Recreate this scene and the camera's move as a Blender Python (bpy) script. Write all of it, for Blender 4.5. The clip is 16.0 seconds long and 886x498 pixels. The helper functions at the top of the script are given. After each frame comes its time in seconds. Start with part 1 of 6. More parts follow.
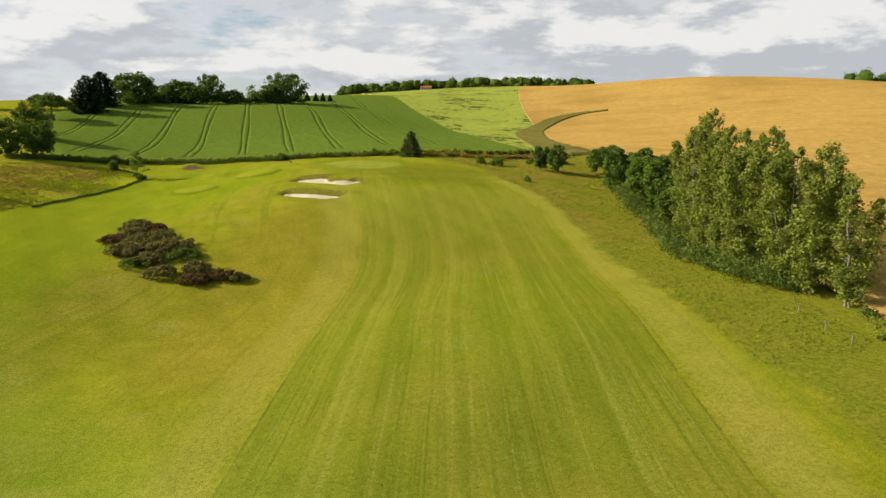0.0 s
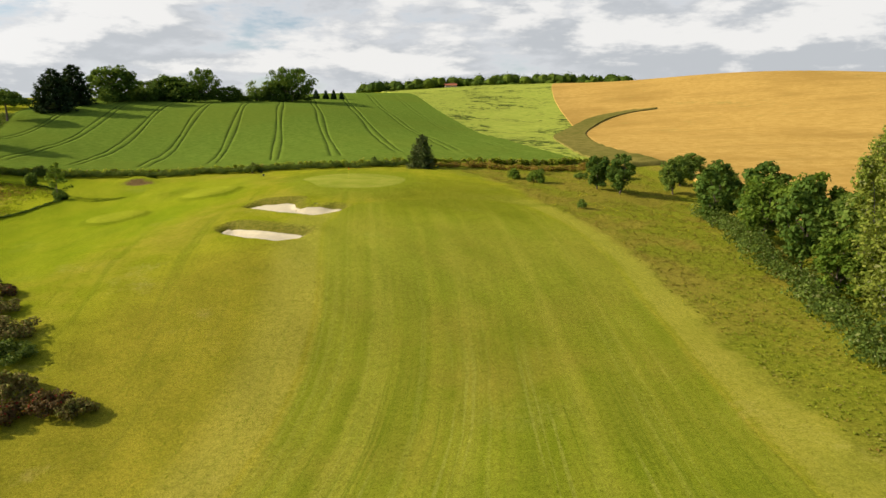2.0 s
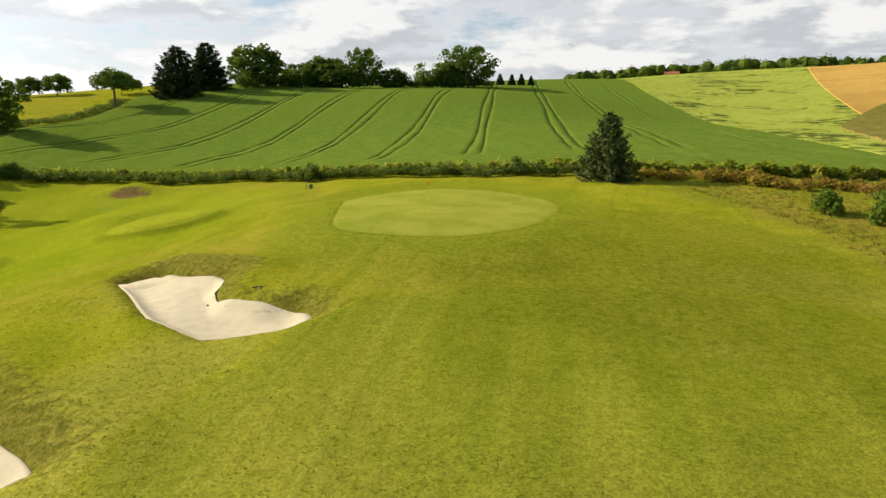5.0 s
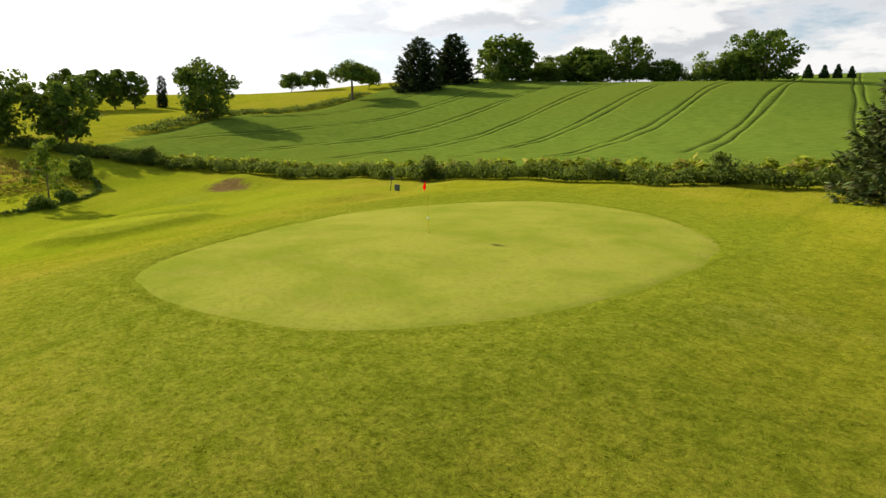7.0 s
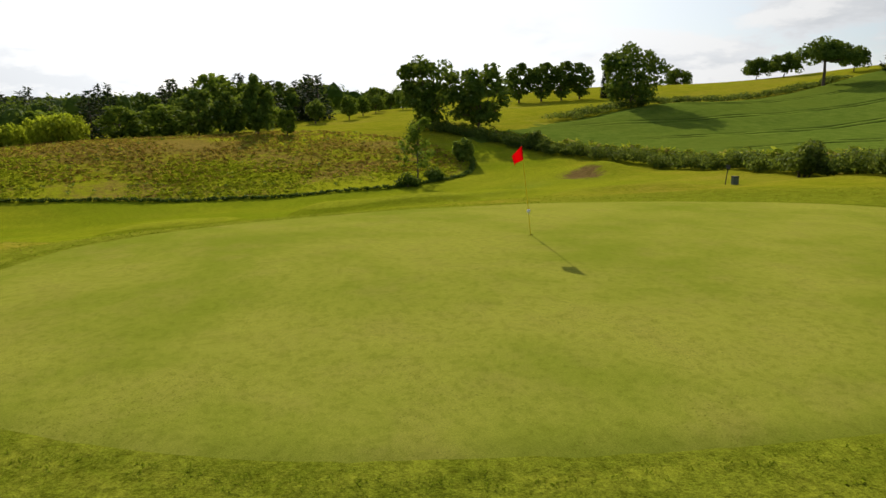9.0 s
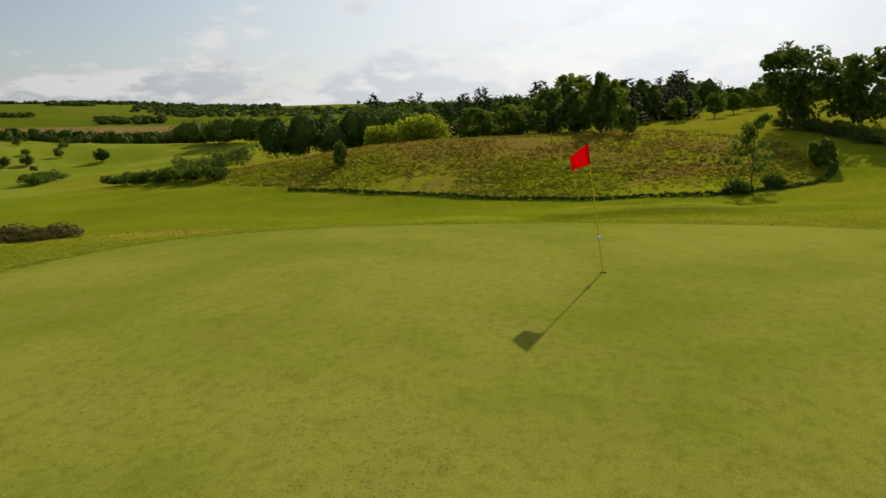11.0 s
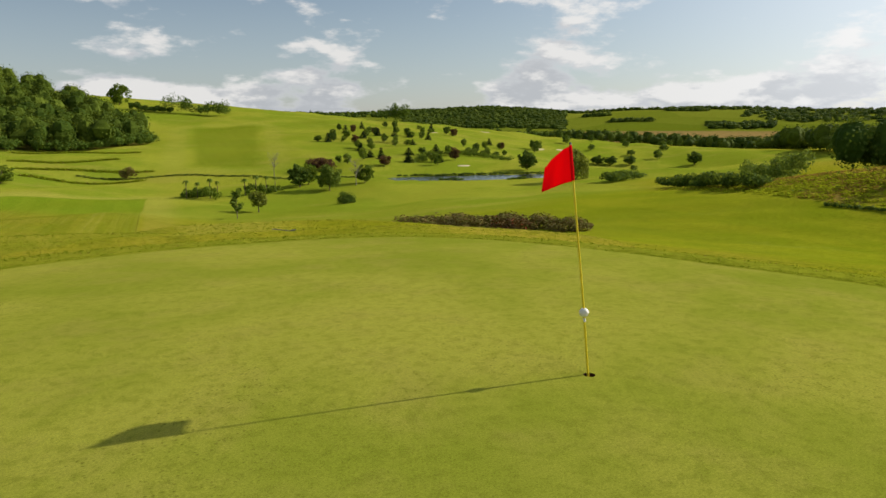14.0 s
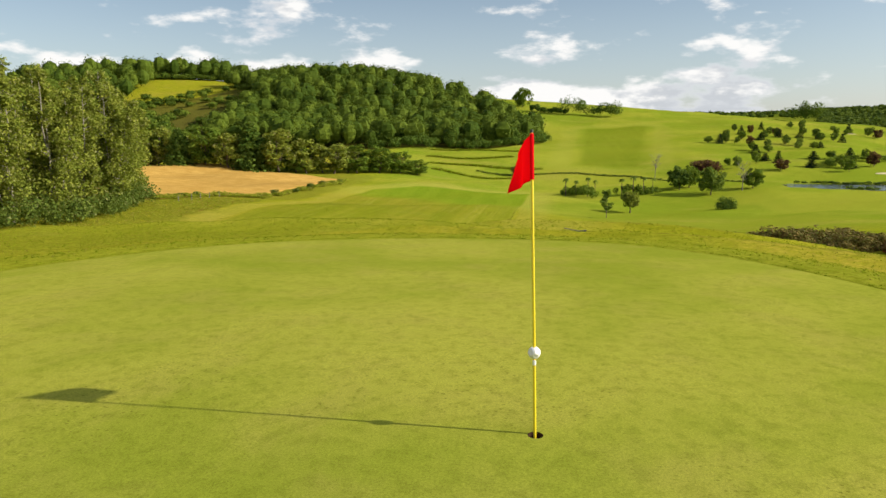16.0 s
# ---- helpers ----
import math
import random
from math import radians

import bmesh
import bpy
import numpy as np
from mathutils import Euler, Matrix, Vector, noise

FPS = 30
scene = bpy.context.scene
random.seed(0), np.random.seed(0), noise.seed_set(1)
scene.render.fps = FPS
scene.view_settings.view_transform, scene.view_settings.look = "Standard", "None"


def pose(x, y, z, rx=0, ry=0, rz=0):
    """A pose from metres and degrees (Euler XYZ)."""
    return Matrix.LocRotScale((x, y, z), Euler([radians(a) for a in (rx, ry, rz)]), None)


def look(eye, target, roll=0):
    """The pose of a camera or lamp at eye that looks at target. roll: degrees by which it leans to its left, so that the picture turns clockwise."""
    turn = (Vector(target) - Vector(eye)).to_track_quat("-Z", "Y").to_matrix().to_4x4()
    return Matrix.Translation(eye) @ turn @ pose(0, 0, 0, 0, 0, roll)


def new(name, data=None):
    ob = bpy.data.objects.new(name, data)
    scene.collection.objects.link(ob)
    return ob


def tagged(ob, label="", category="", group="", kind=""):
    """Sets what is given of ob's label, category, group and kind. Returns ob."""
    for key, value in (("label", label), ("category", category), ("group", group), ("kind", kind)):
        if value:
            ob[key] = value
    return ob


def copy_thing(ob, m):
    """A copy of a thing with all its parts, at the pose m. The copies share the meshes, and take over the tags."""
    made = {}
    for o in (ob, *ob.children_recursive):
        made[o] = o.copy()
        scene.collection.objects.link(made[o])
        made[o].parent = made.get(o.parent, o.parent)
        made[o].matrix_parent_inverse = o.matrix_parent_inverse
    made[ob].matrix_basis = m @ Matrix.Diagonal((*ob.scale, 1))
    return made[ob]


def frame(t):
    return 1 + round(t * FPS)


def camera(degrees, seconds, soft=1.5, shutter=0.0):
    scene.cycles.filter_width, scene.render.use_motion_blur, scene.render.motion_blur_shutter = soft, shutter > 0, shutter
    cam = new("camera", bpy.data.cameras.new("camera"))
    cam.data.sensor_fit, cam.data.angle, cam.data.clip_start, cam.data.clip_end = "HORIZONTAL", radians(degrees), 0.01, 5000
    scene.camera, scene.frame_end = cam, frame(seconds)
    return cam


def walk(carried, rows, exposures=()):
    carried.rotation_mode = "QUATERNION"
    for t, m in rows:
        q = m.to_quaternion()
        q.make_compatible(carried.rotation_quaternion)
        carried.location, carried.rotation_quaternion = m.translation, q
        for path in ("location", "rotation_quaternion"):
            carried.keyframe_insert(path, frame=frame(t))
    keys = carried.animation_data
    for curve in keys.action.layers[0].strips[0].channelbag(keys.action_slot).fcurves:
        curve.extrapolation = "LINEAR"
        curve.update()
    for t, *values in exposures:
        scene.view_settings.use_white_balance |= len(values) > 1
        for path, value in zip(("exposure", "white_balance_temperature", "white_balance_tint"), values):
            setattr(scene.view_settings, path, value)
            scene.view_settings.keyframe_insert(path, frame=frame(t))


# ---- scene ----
cam = camera(64.25, 16.0)
PATH = [
    (0, (13.485, -171.766, 10.773), 79.457, -0.127, -2.185),
    (0.5, (13.965, -160.150, 10.813), 79.433, -0.144, -2.230),
    (1, (14.733, -148.379, 10.749), 79.470, -0.216, -2.007),
    (1.5, (15.660, -136.834, 10.700), 79.483, -0.256, -1.262),
    (2, (16.628, -124.939, 10.587), 79.468, -0.209, 0.012),
    (2.5, (17.554, -112.840, 10.242), 79.473, -0.230, 2.332),
    (3, (18.231, -100.679, 9.594), 79.459, -0.280, 5.361),
    (3.5, (18.735, -88.102, 8.745), 79.440, -0.307, 8.652),
    (6, (16.366, -33.429, 5.434), 79.671, -0.199, 24.968),
    (6.5, (17.207, -26.006, 4.651), 79.844, -0.004, 31.372),
    (7, (18.053, -20.303, 4.192), 79.904, 0.431, 40.491),
    (7.5, (17.895, -15.962, 3.656), 79.775, 0.458, 50.790),
    (8, (17.143, -12.051, 3.186), 79.530, 0.571, 60.241),
    (8.5, (16.016, -8.145, 2.808), 79.457, 0.455, 69.366),
    (9, (15.267, -5.232, 2.668), 79.430, 0.272, 78.302),
    (9.2, (14.903, -4.263, 2.644), 79.409, 0.211, 81.724),
    (11.3, (10.586, 1.865, 2.454), 79.566, -0.316, 113.611),
    (11.5, (10.150, 2.379, 2.451), 79.639, -0.221, 116.941),
    (12, (8.710, 3.272, 2.364), 79.767, -0.143, 124.280),
    (12.5, (7.492, 4.034, 2.349), 79.849, -0.138, 131.647),
    (13, (6.075, 4.481, 2.282), 79.929, -0.098, 139.397),
    (13.5, (4.928, 4.782, 2.273), 79.991, -0.106, 147.018),
    (14, (3.724, 4.907, 2.223), 80.041, -0.074, 155.057),
    (14.5, (2.745, 5.047, 2.200), 80.116, -0.055, 162.898),
    (15, (1.800, 4.999, 2.158), 80.153, -0.088, 170.725),
    (15.5, (0.912, 4.792, 2.103), 80.147, -0.079, 178.790),
    (16, (0.152, 4.559, 2.095), 80.143, -0.091, 185.997),
]
walk(cam, [(t, pose(*eye, rx, 0, rz) @ pose(0, 0, 0, 0, 0, roll)) for t, eye, rx, roll, rz in PATH],
     exposures=[(0, 0.21), (3.5, 0.32), (6, 0.35), (7, 0.40), (8, 0.20), (9, -0.08), (11.5, -0.42), (12.5, -0.34), (13.5, -0.16), (14.5, 0.05), (16, 0.31)])

# ---- light ----
SUN_WAY = Vector((-1.12, 0.02, 0.585)).normalized()      # towards the sun
sun = new("sun", bpy.data.lights.new("sun", "SUN"))
sun.data.energy, sun.data.angle, sun.data.color = 5.0, radians(0.6), (1.0, 0.905, 0.725)
sun.matrix_world = look(SUN_WAY * 400, (0, 0, 0))

world = bpy.data.worlds.new("sky")
scene.world = world
world.use_nodes = True


class Net:
    """Short hand for a node tree."""
    def __init__(self, tree):
        self.t = tree
        tree.nodes.clear()

    def __call__(self, kind, *links, inputs=None, operation="", attribute=""):
        n = self.t.nodes.new(kind)
        if operation:
            n.operation = operation
        if attribute:
            n.attribute_name = attribute
        for k, v in (inputs or {}).items():
            n.inputs[k].default_value = v
        for socket, source in links:
            self.t.links.new(source, n.inputs[socket])
        return n

    def math(self, op, a, b=None, clamp=False):
        n = self.t.nodes.new("ShaderNodeMath")
        n.operation, n.use_clamp = op, clamp
        for i, v in enumerate((a, b)):
            if v is None:
                continue
            if isinstance(v, (int, float)):
                n.inputs[i].default_value = v
            else:
                self.t.links.new(v, n.inputs[i])
        return n.outputs[0]

    def noise(self, scale, vector=None, detail=4.0, rough=0.55, distort=0.0):
        n = self.t.nodes.new("ShaderNodeTexNoise")
        n.inputs["Scale"].default_value, n.inputs["Detail"].default_value = scale, detail
        n.inputs["Roughness"].default_value, n.inputs["Distortion"].default_value = rough, distort
        if vector is not None:
            self.t.links.new(vector, n.inputs["Vector"])
        return n.outputs["Fac"]

    def step(self, value, low, high):
        n = self.t.nodes.new("ShaderNodeMapRange")
        n.interpolation_type = "SMOOTHSTEP"
        n.inputs["From Min"].default_value, n.inputs["From Max"].default_value = low, high
        self.t.links.new(value, n.inputs["Value"])
        return n.outputs["Result"]

    def mix(self, fac, a, b):
        n = self.t.nodes.new("ShaderNodeMix")
        n.data_type = "RGBA"
        for s, v in (("Factor", fac), ("A", a), ("B", b)):
            sock = [i for i in n.inputs if i.name == s and i.type == ("VALUE" if s == "Factor" else "RGBA")][0]
            if isinstance(v, (int, float)):
                sock.default_value = v
            elif isinstance(v, tuple):
                sock.default_value = (*v, 1.0)
            else:
                self.t.links.new(v, sock)
        return [o for o in n.outputs if o.type == "RGBA"][0]


net = Net(world.node_tree)
sky = net("ShaderNodeTexSky")
sky.sky_type, sky.sun_disc = "NISHITA", False
sky.sun_elevation, sky.sun_rotation = math.asin(SUN_WAY.z), math.atan2(SUN_WAY.x, SUN_WAY.y)
sky.air_density, sky.dust_density, sky.ozone_density = 1.0, 0.6, 1.5
way = net("ShaderNodeTexCoord").outputs["Generated"]
sep = net("ShaderNodeSeparateXYZ", ("Vector", way))
X, Y, Z = sep.outputs
# banks of cloud, wider than high, thicker towards the north
def cloud_at(shift, lift, tall=2.9):
    v = net("ShaderNodeVectorMath", ("Vector", way), operation="MULTIPLY_ADD")
    v.inputs[1].default_value, v.inputs[2].default_value = (1.0, 1.0, tall), (1.7 + shift, 4.2, lift)
    return v.outputs[0]


north = net.step(Y, -0.35, 0.45)


def banks(shift, lift):
    """Broad banks of cloud to the north."""
    return net.noise(4.6, cloud_at(shift, lift, 3.3), 9.0, 0.58, 0.1)


def heaps(shift, lift):
    """Small heaped clouds to the south."""
    return net.noise(7.5, cloud_at(shift, lift, 2.7), 8.0, 0.56, 0.0)


def blend(a, b):
    """a in the south, b in the north."""
    return net.math("ADD", net.math("MULTIPLY", b, north), net.math("MULTIPLY", a, net.math("SUBTRACT", 1.0, north)))


bank, heap = banks(0.0, 0.0), heaps(0.0, 0.0)
high_clear = net.math("MULTIPLY", net.step(Z, 0.38, 0.75), -0.10)
low_bank = net.math("MULTIPLY", net.step(Z, 0.17, 0.03), 0.07)
low_heaps = net.math("MULTIPLY", net.step(Z, 0.10, 0.02), 0.19)
bank_thick = net.math("ADD", net.math("ADD", net.math("ADD", bank, net.math("MULTIPLY", Y, 0.075)), low_bank), high_clear)
heap_thick = net.math("ADD", net.math("ADD", heap, low_heaps), high_clear)
cloud = blend(net.step(heap_thick, 0.52, 0.63), net.step(bank_thick, 0.455, 0.565))
# upper rims catch the sun, the undersides stay grey
bright = blend(net.step(net.math("SUBTRACT", heap, heaps(-0.02, 0.06)), -0.03, 0.09), net.step(net.math("SUBTRACT", bank, banks(-0.03, 0.08)), -0.05, 0.075))
thick = blend(net.step(heap_thick, 0.55, 0.66), net.step(bank_thick, 0.50, 0.64))
grey = net.mix(thick, (0.82, 0.84, 0.87), (0.61, 0.64, 0.675))
white = net.mix(bright, grey, (1.0, 0.99, 0.97))
haze = net.math("MULTIPLY", net.step(Z, 0.30, 0.0), 0.35)
glare = net.math("POWER", net.math("MAXIMUM", net("ShaderNodeVectorMath", ("Vector", way), operation="DOT_PRODUCT",
                 inputs={1: tuple(SUN_WAY)}).outputs["Value"], 0.0), 4.7)
clear = net.mix(haze, sky.outputs[0], (7.5, 8.4, 9.5))
scaled = net("ShaderNodeVectorMath", ("Vector", white), ("Scale", net.math("SUBTRACT", 9.9, net.math("MULTIPLY", north, 0.9))), operation="SCALE")
clouds = net.mix(cloud, clear, scaled.outputs[0])
veil = net.mix(glare, clouds, (16.6, 17.0, 17.5))
bg = net("ShaderNodeBackground", ("Color", veil), inputs={"Strength": 0.081})
net("ShaderNodeOutputWorld", ("Surface", bg.outputs[0]))

# ---- materials ----
def material(name, rough=0.9, spec=0.2):
    m = bpy.data.materials.new(name)
    m.use_nodes = True
    n = Net(m.node_tree)
    b = n("ShaderNodeBsdfPrincipled", inputs={"Roughness": rough, "Specular IOR Level": spec})
    out = n("ShaderNodeOutputMaterial", ("Surface", b.outputs[0]))
    return m, n, b, out


def put(n, socket, value):
    if isinstance(value, tuple):
        socket.default_value = (*value, 1.0)
    else:
        n.t.links.new(value, socket)


def bumped(n, b, height, strength, distance):
    k = n("ShaderNodeBump", ("Height", height), inputs={"Strength": strength, "Distance": distance})
    n.t.links.new(k.outputs[0], b.inputs["Normal"])


def place(n):
    return n("ShaderNodeNewGeometry").outputs["Position"]


def attr(n, name):
    return n("ShaderNodeAttribute", attribute=name).outputs["Fac"]


def plain(name, colour, rough=0.7, spec=0.3, wobble=0.15, scale=6.0, metal=0.0):
    m, n, b, out = material(name, rough, spec)
    v = n.noise(scale, place(n), 5.0)
    dark = tuple(c * (1 - wobble) for c in colour)
    light = tuple(min(1.0, c * (1 + wobble)) for c in colour)
    put(n, b.inputs["Base Color"], n.mix(v, dark, light))
    b.inputs["Metallic"].default_value = metal
    bumped(n, b, n.noise(scale * 8, place(n), 3.0), 0.15, 0.01)
    return m


def nap(b, weight, tint=(0.95, 0.90, 0.04)):
    """The soft sheen of many fine blades seen along the ground."""
    b.inputs["Sheen Weight"].default_value, b.inputs["Sheen Roughness"].default_value = weight, 0.45
    b.inputs["Sheen Tint"].default_value = (*tint, 1.0)


def turf():
    m, n, b, out = material("turf", 1.0, 0.0)
    p = place(n)
    def drawn(x, y):
        return n("ShaderNodeVectorMath", ("Vector", p), operation="MULTIPLY", inputs={1: (x, y, 1.0)}).outputs[0]
    broad, mid, fine, blades = n.noise(0.035, p, 4.0), n.noise(0.28, p, 5.0), n.noise(2.4, p, 5.0, 0.65), n.noise(9.0, p, 4.0, 0.75)
    clump = n.noise(2.4, p, 6.0, 0.8, 0.0)
    def lanes(y):
        along_ = n.math("MULTIPLY", n("ShaderNodeSeparateXYZ", ("Vector", p)).outputs[1], y)
        return n("ShaderNodeCombineXYZ", ("X", n.math("ADD", attr(n, "lane"), n.math("MULTIPLY", mid, 0.5))), ("Y", along_)).outputs[0]
    streak = n.noise(0.7, lanes(0.02), 2.0, 0.6, 0.0)
    swath = n.noise(0.24, lanes(0.006), 2.0, 0.55, 0.0)
    track = n.math("ADD", n.math("MULTIPLY", n.noise(1.9, lanes(0.003), 1.0, 0.5, 0.0), 0.6), n.math("MULTIPLY", n.noise(0.55, lanes(0.004), 1.0, 0.5, 0.0), 0.4))
    base = n.mix(n.step(mid, 0.3, 0.7), (0.202, 0.222, 0.010), (0.280, 0.268, 0.018))
    dry = n.math("MULTIPLY", n.step(broad, 0.46, 0.66), n.step(clump, 0.35, 0.62))
    base = n.mix(n.math("MULTIPLY", dry, 0.65), base, (0.300, 0.225, 0.042))
    bare = n.math("MULTIPLY", n.step(n.noise(0.11, p, 6.0, 0.66), 0.58, 0.72), n.step(fine, 0.3, 0.62))
    base = n.mix(n.math("MULTIPLY", bare, 0.6), base, (0.345, 0.295, 0.090))
    base = n.mix(n.math("MULTIPLY", n.step(streak, 0.54, 0.70), 0.4), base, (0.120, 0.160, 0.010))
    worn = n.step(n.math("ADD", attr(n, "dry"), n.math("MULTIPLY", n.math("SUBTRACT", mid, 0.5), 16.0)), 4.0, -6.0)
    base = n.mix(n.math("MULTIPLY", worn, n.math("ADD", n.math("MULTIPLY", clump, 0.5), 0.12)), base, (0.290, 0.188, 0.030))
    # mown fairway with long tracks of the mower
    wild = n.math("MULTIPLY", n.math("SUBTRACT", fine, 0.5), 0.9)
    fair = n.step(n.math("ADD", attr(n, "fairway"), n.math("MULTIPLY", wild, 0.7)), 0.25, -0.25)
    mown = n.mix(n.step(streak, 0.36, 0.64), (0.128, 0.172, 0.010), (0.215, 0.230, 0.020))
    mown = n.mix(n.math("MULTIPLY", n.step(n.noise(0.06, p, 3.0), 0.45, 0.65), 0.6), mown, (0.260, 0.205, 0.032))
    mown = n.mix(n.math("MULTIPLY", n.step(swath, 0.56, 0.40), 0.42), mown, (0.098, 0.142, 0.009))
    mown = n.mix(n.math("MULTIPLY", n.step(swath, 0.52, 0.68), 0.40), mown, (0.290, 0.282, 0.040))
    colour = n.mix(n.math("MULTIPLY", fair, 0.7), base, mown)
    rolled = n.math("ADD", n.math("MULTIPLY", n.step(attr(n, "fairway"), 9.0, 2.0), 0.65), 0.10)
    colour = n.mix(n.math("MULTIPLY", rolled, n.math("MULTIPLY", n.step(track, 0.56, 0.66), n.math("ADD", n.math("MULTIPLY", clump, 0.5), 0.02))), colour, (0.315, 0.310, 0.055))
    colour = n.mix(n.math("MULTIPLY", rolled, n.math("MULTIPLY", n.step(track, 0.45, 0.36), n.math("ADD", n.math("MULTIPLY", fine, 0.4), 0.15))), colour, (0.115, 0.148, 0.010))
    # thin lines that run beside the edge of the fairway
    beside = n("ShaderNodeCombineXYZ", ("X", attr(n, "fairway")), ("Y", n.math("MULTIPLY", n("ShaderNodeSeparateXYZ", ("Vector", p)).outputs[1], 0.012)))
    thin = n.noise(1.7, beside.outputs[0], 2.0, 0.6, 0.0)
    within = n.math("MULTIPLY", n.step(attr(n, "fairway"), 0.0, -1.0), n.step(n("ShaderNodeSeparateXYZ", ("Vector", p)).outputs[1], -55.0, -80.0))
    colour = n.mix(n.math("MULTIPLY", n.step(thin, 0.40, 0.34), n.math("MULTIPLY", within, n.math("MULTIPLY", clump, 0.9))), colour, (0.095, 0.130, 0.009))
    colour = n.mix(n.math("MULTIPLY", n.step(thin, 0.60, 0.67), n.math("MULTIPLY", within, n.math("MULTIPLY", clump, 0.7))), colour, (0.310, 0.300, 0.055))
    edge = n.step(n.math("ABSOLUTE", n.math("ADD", attr(n, "fairway"), n.math("MULTIPLY", n.math("SUBTRACT", fine, 0.5), 0.25))), 0.2, 0.05)
    edge = n.math("MULTIPLY", edge, n.step(n("ShaderNodeSeparateXYZ", ("Vector", p)).outputs[1], -68.0, -104.0))
    colour = n.mix(n.math("MULTIPLY", edge, n.math("ADD", n.math("MULTIPLY", n.step(mid, 0.35, 0.6), 0.4), 0.25)), colour, (0.070, 0.090, 0.010))
    pale = n.math("MULTIPLY", n.step(n.math("ADD", attr(n, "fairway"), wild), 0.3, 1.2), n.step(n.math("ADD", attr(n, "fairway"), n.math("MULTIPLY", wild, 2.0)), 7.5, 4.0))
    vale = n.step(attr(n, "vale"), 12.0, -12.0)
    colour = n.mix(n.math("MULTIPLY", n.math("MULTIPLY", pale, n.step(attr(n, "fringe"), 6.0, 16.0)), n.math("ADD", n.math("MULTIPLY", clump, 0.5), 0.22)), colour, (0.325, 0.285, 0.052))
    # paler crown of the fairway below the green
    north_ = n("ShaderNodeSeparateXYZ", ("Vector", p)).outputs[1]
    crown_ = n.math("MULTIPLY", n.math("MULTIPLY", n.step(north_, -68.0, -46.0), n.step(north_, -22.0, -38.0)), n.step(attr(n, "fairway"), 8.0, 2.0))
    colour = n.mix(n.math("MULTIPLY", crown_, n.math("ADD", n.math("MULTIPLY", clump, 0.35), 0.10)), colour, (0.345, 0.322, 0.045))
    # second fairway up the far slope
    second = n.step(attr(n, "second_fairway"), 2.5, -2.5)
    # collar of deeper green round the putting green
    collar = n.step(n.math("ADD", attr(n, "fringe"), n.math("MULTIPLY", n.math("SUBTRACT", mid, 0.5), 5.0)), 7.5, 1.5)
    deep = n.mix(n.step(clump, 0.36, 0.62), (0.130, 0.180, 0.012), (0.178, 0.215, 0.017))
    colour = n.mix(n.math("MULTIPLY", collar, 0.7), colour, deep)
    # thin broken dark line: shade of the taller fringe, put into the colour
    rim = n.step(n.math("ADD", attr(n, "fringe"), n.math("MULTIPLY", n.math("SUBTRACT", fine, 0.5), 0.5)), 0.22, 0.05)
    colour = n.mix(n.math("MULTIPLY", rim, n.math("MULTIPLY", n.step(mid, 0.45, 0.6), 0.35)), colour, (0.078, 0.112, 0.008))
    # darker olive turf of the apron below the green
    apron = n.step(n.math("ADD", attr(n, "apron"), n.math("MULTIPLY", n.math("SUBTRACT", mid, 0.5), 14.0)), 4.0, -5.0)
    colour = n.mix(n.math("MULTIPLY", apron, 0.66), colour, n.mix(n.step(clump, 0.36, 0.62), (0.070, 0.100, 0.007), (0.150, 0.155, 0.013)))
    # fresh green low ground west of the fairway
    low_ = n.step(n.math("ADD", attr(n, "low_ground"), n.math("MULTIPLY", n.math("SUBTRACT", mid, 0.5), 9.0)), 4.0, -5.0)
    mossy = n.mix(n.step(n.noise(0.16, drawn(1.0, 0.35), 4.0), 0.4, 0.62), (0.165, 0.232, 0.008), (0.235, 0.275, 0.012))
    colour = n.mix(n.math("MULTIPLY", low_, 0.72), colour, mossy)
    # mown teeing grounds
    tee = n.step(n.math("ADD", attr(n, "tee"), n.math("MULTIPLY", n.math("SUBTRACT", fine, 0.5), 0.6)), 0.25, -0.15)
    colour = n.mix(n.math("MULTIPLY", tee, 0.7), colour, (0.285, 0.305, 0.022))
    brink = n.math("MULTIPLY", n.step(attr(n, "tee"), 1.6, 0.5), n.step(attr(n, "tee"), -0.1, 0.2))
    colour = n.mix(n.math("MULTIPLY", brink, n.math("MULTIPLY", clump, 0.9)), colour, (0.105, 0.135, 0.009))
    # long grass
    long_ = n.step(n.math("ADD", attr(n, "rough"), n.math("MULTIPLY", n.math("SUBTRACT", mid, 0.5), 5.0)), 1.0, -1.4)
    tall = n.mix(n.step(clump, 0.34, 0.64), (0.100, 0.128, 0.010), (0.195, 0.196, 0.020))
    tall = n.mix(n.math("MULTIPLY", n.math("MULTIPLY", n.step(n.noise(0.13, p, 5.0), 0.42, 0.62), n.math("ADD", n.math("MULTIPLY", n.step(n("ShaderNodeSeparateXYZ", ("Vector", p)).outputs[1], -80.0, -40.0), 0.7), 0.3)), 0.75), tall, (0.240, 0.168, 0.034))
    colour = n.mix(n.math("MULTIPLY", long_, 0.9), colour, tall)
    # bracken slope
    slope = n.step(n.math("ADD", attr(n, "meadow"), n.math("MULTIPLY", n.math("SUBTRACT", fine, 0.5), 1.5)), 0.4, -0.4)
    heath = n.mix(n.step(n.math("ADD", n.math("ADD", n.math("MULTIPLY", n.noise(0.06, p, 5.0, 0.6), 0.75), n.math("MULTIPLY", attr(n, "meadow"), -0.006)), n.math("MULTIPLY", n.noise(1.1, p, 6.0, 0.75), 0.35)), 0.56, 0.68), (0.300, 0.320, 0.015), (0.235, 0.158, 0.038))
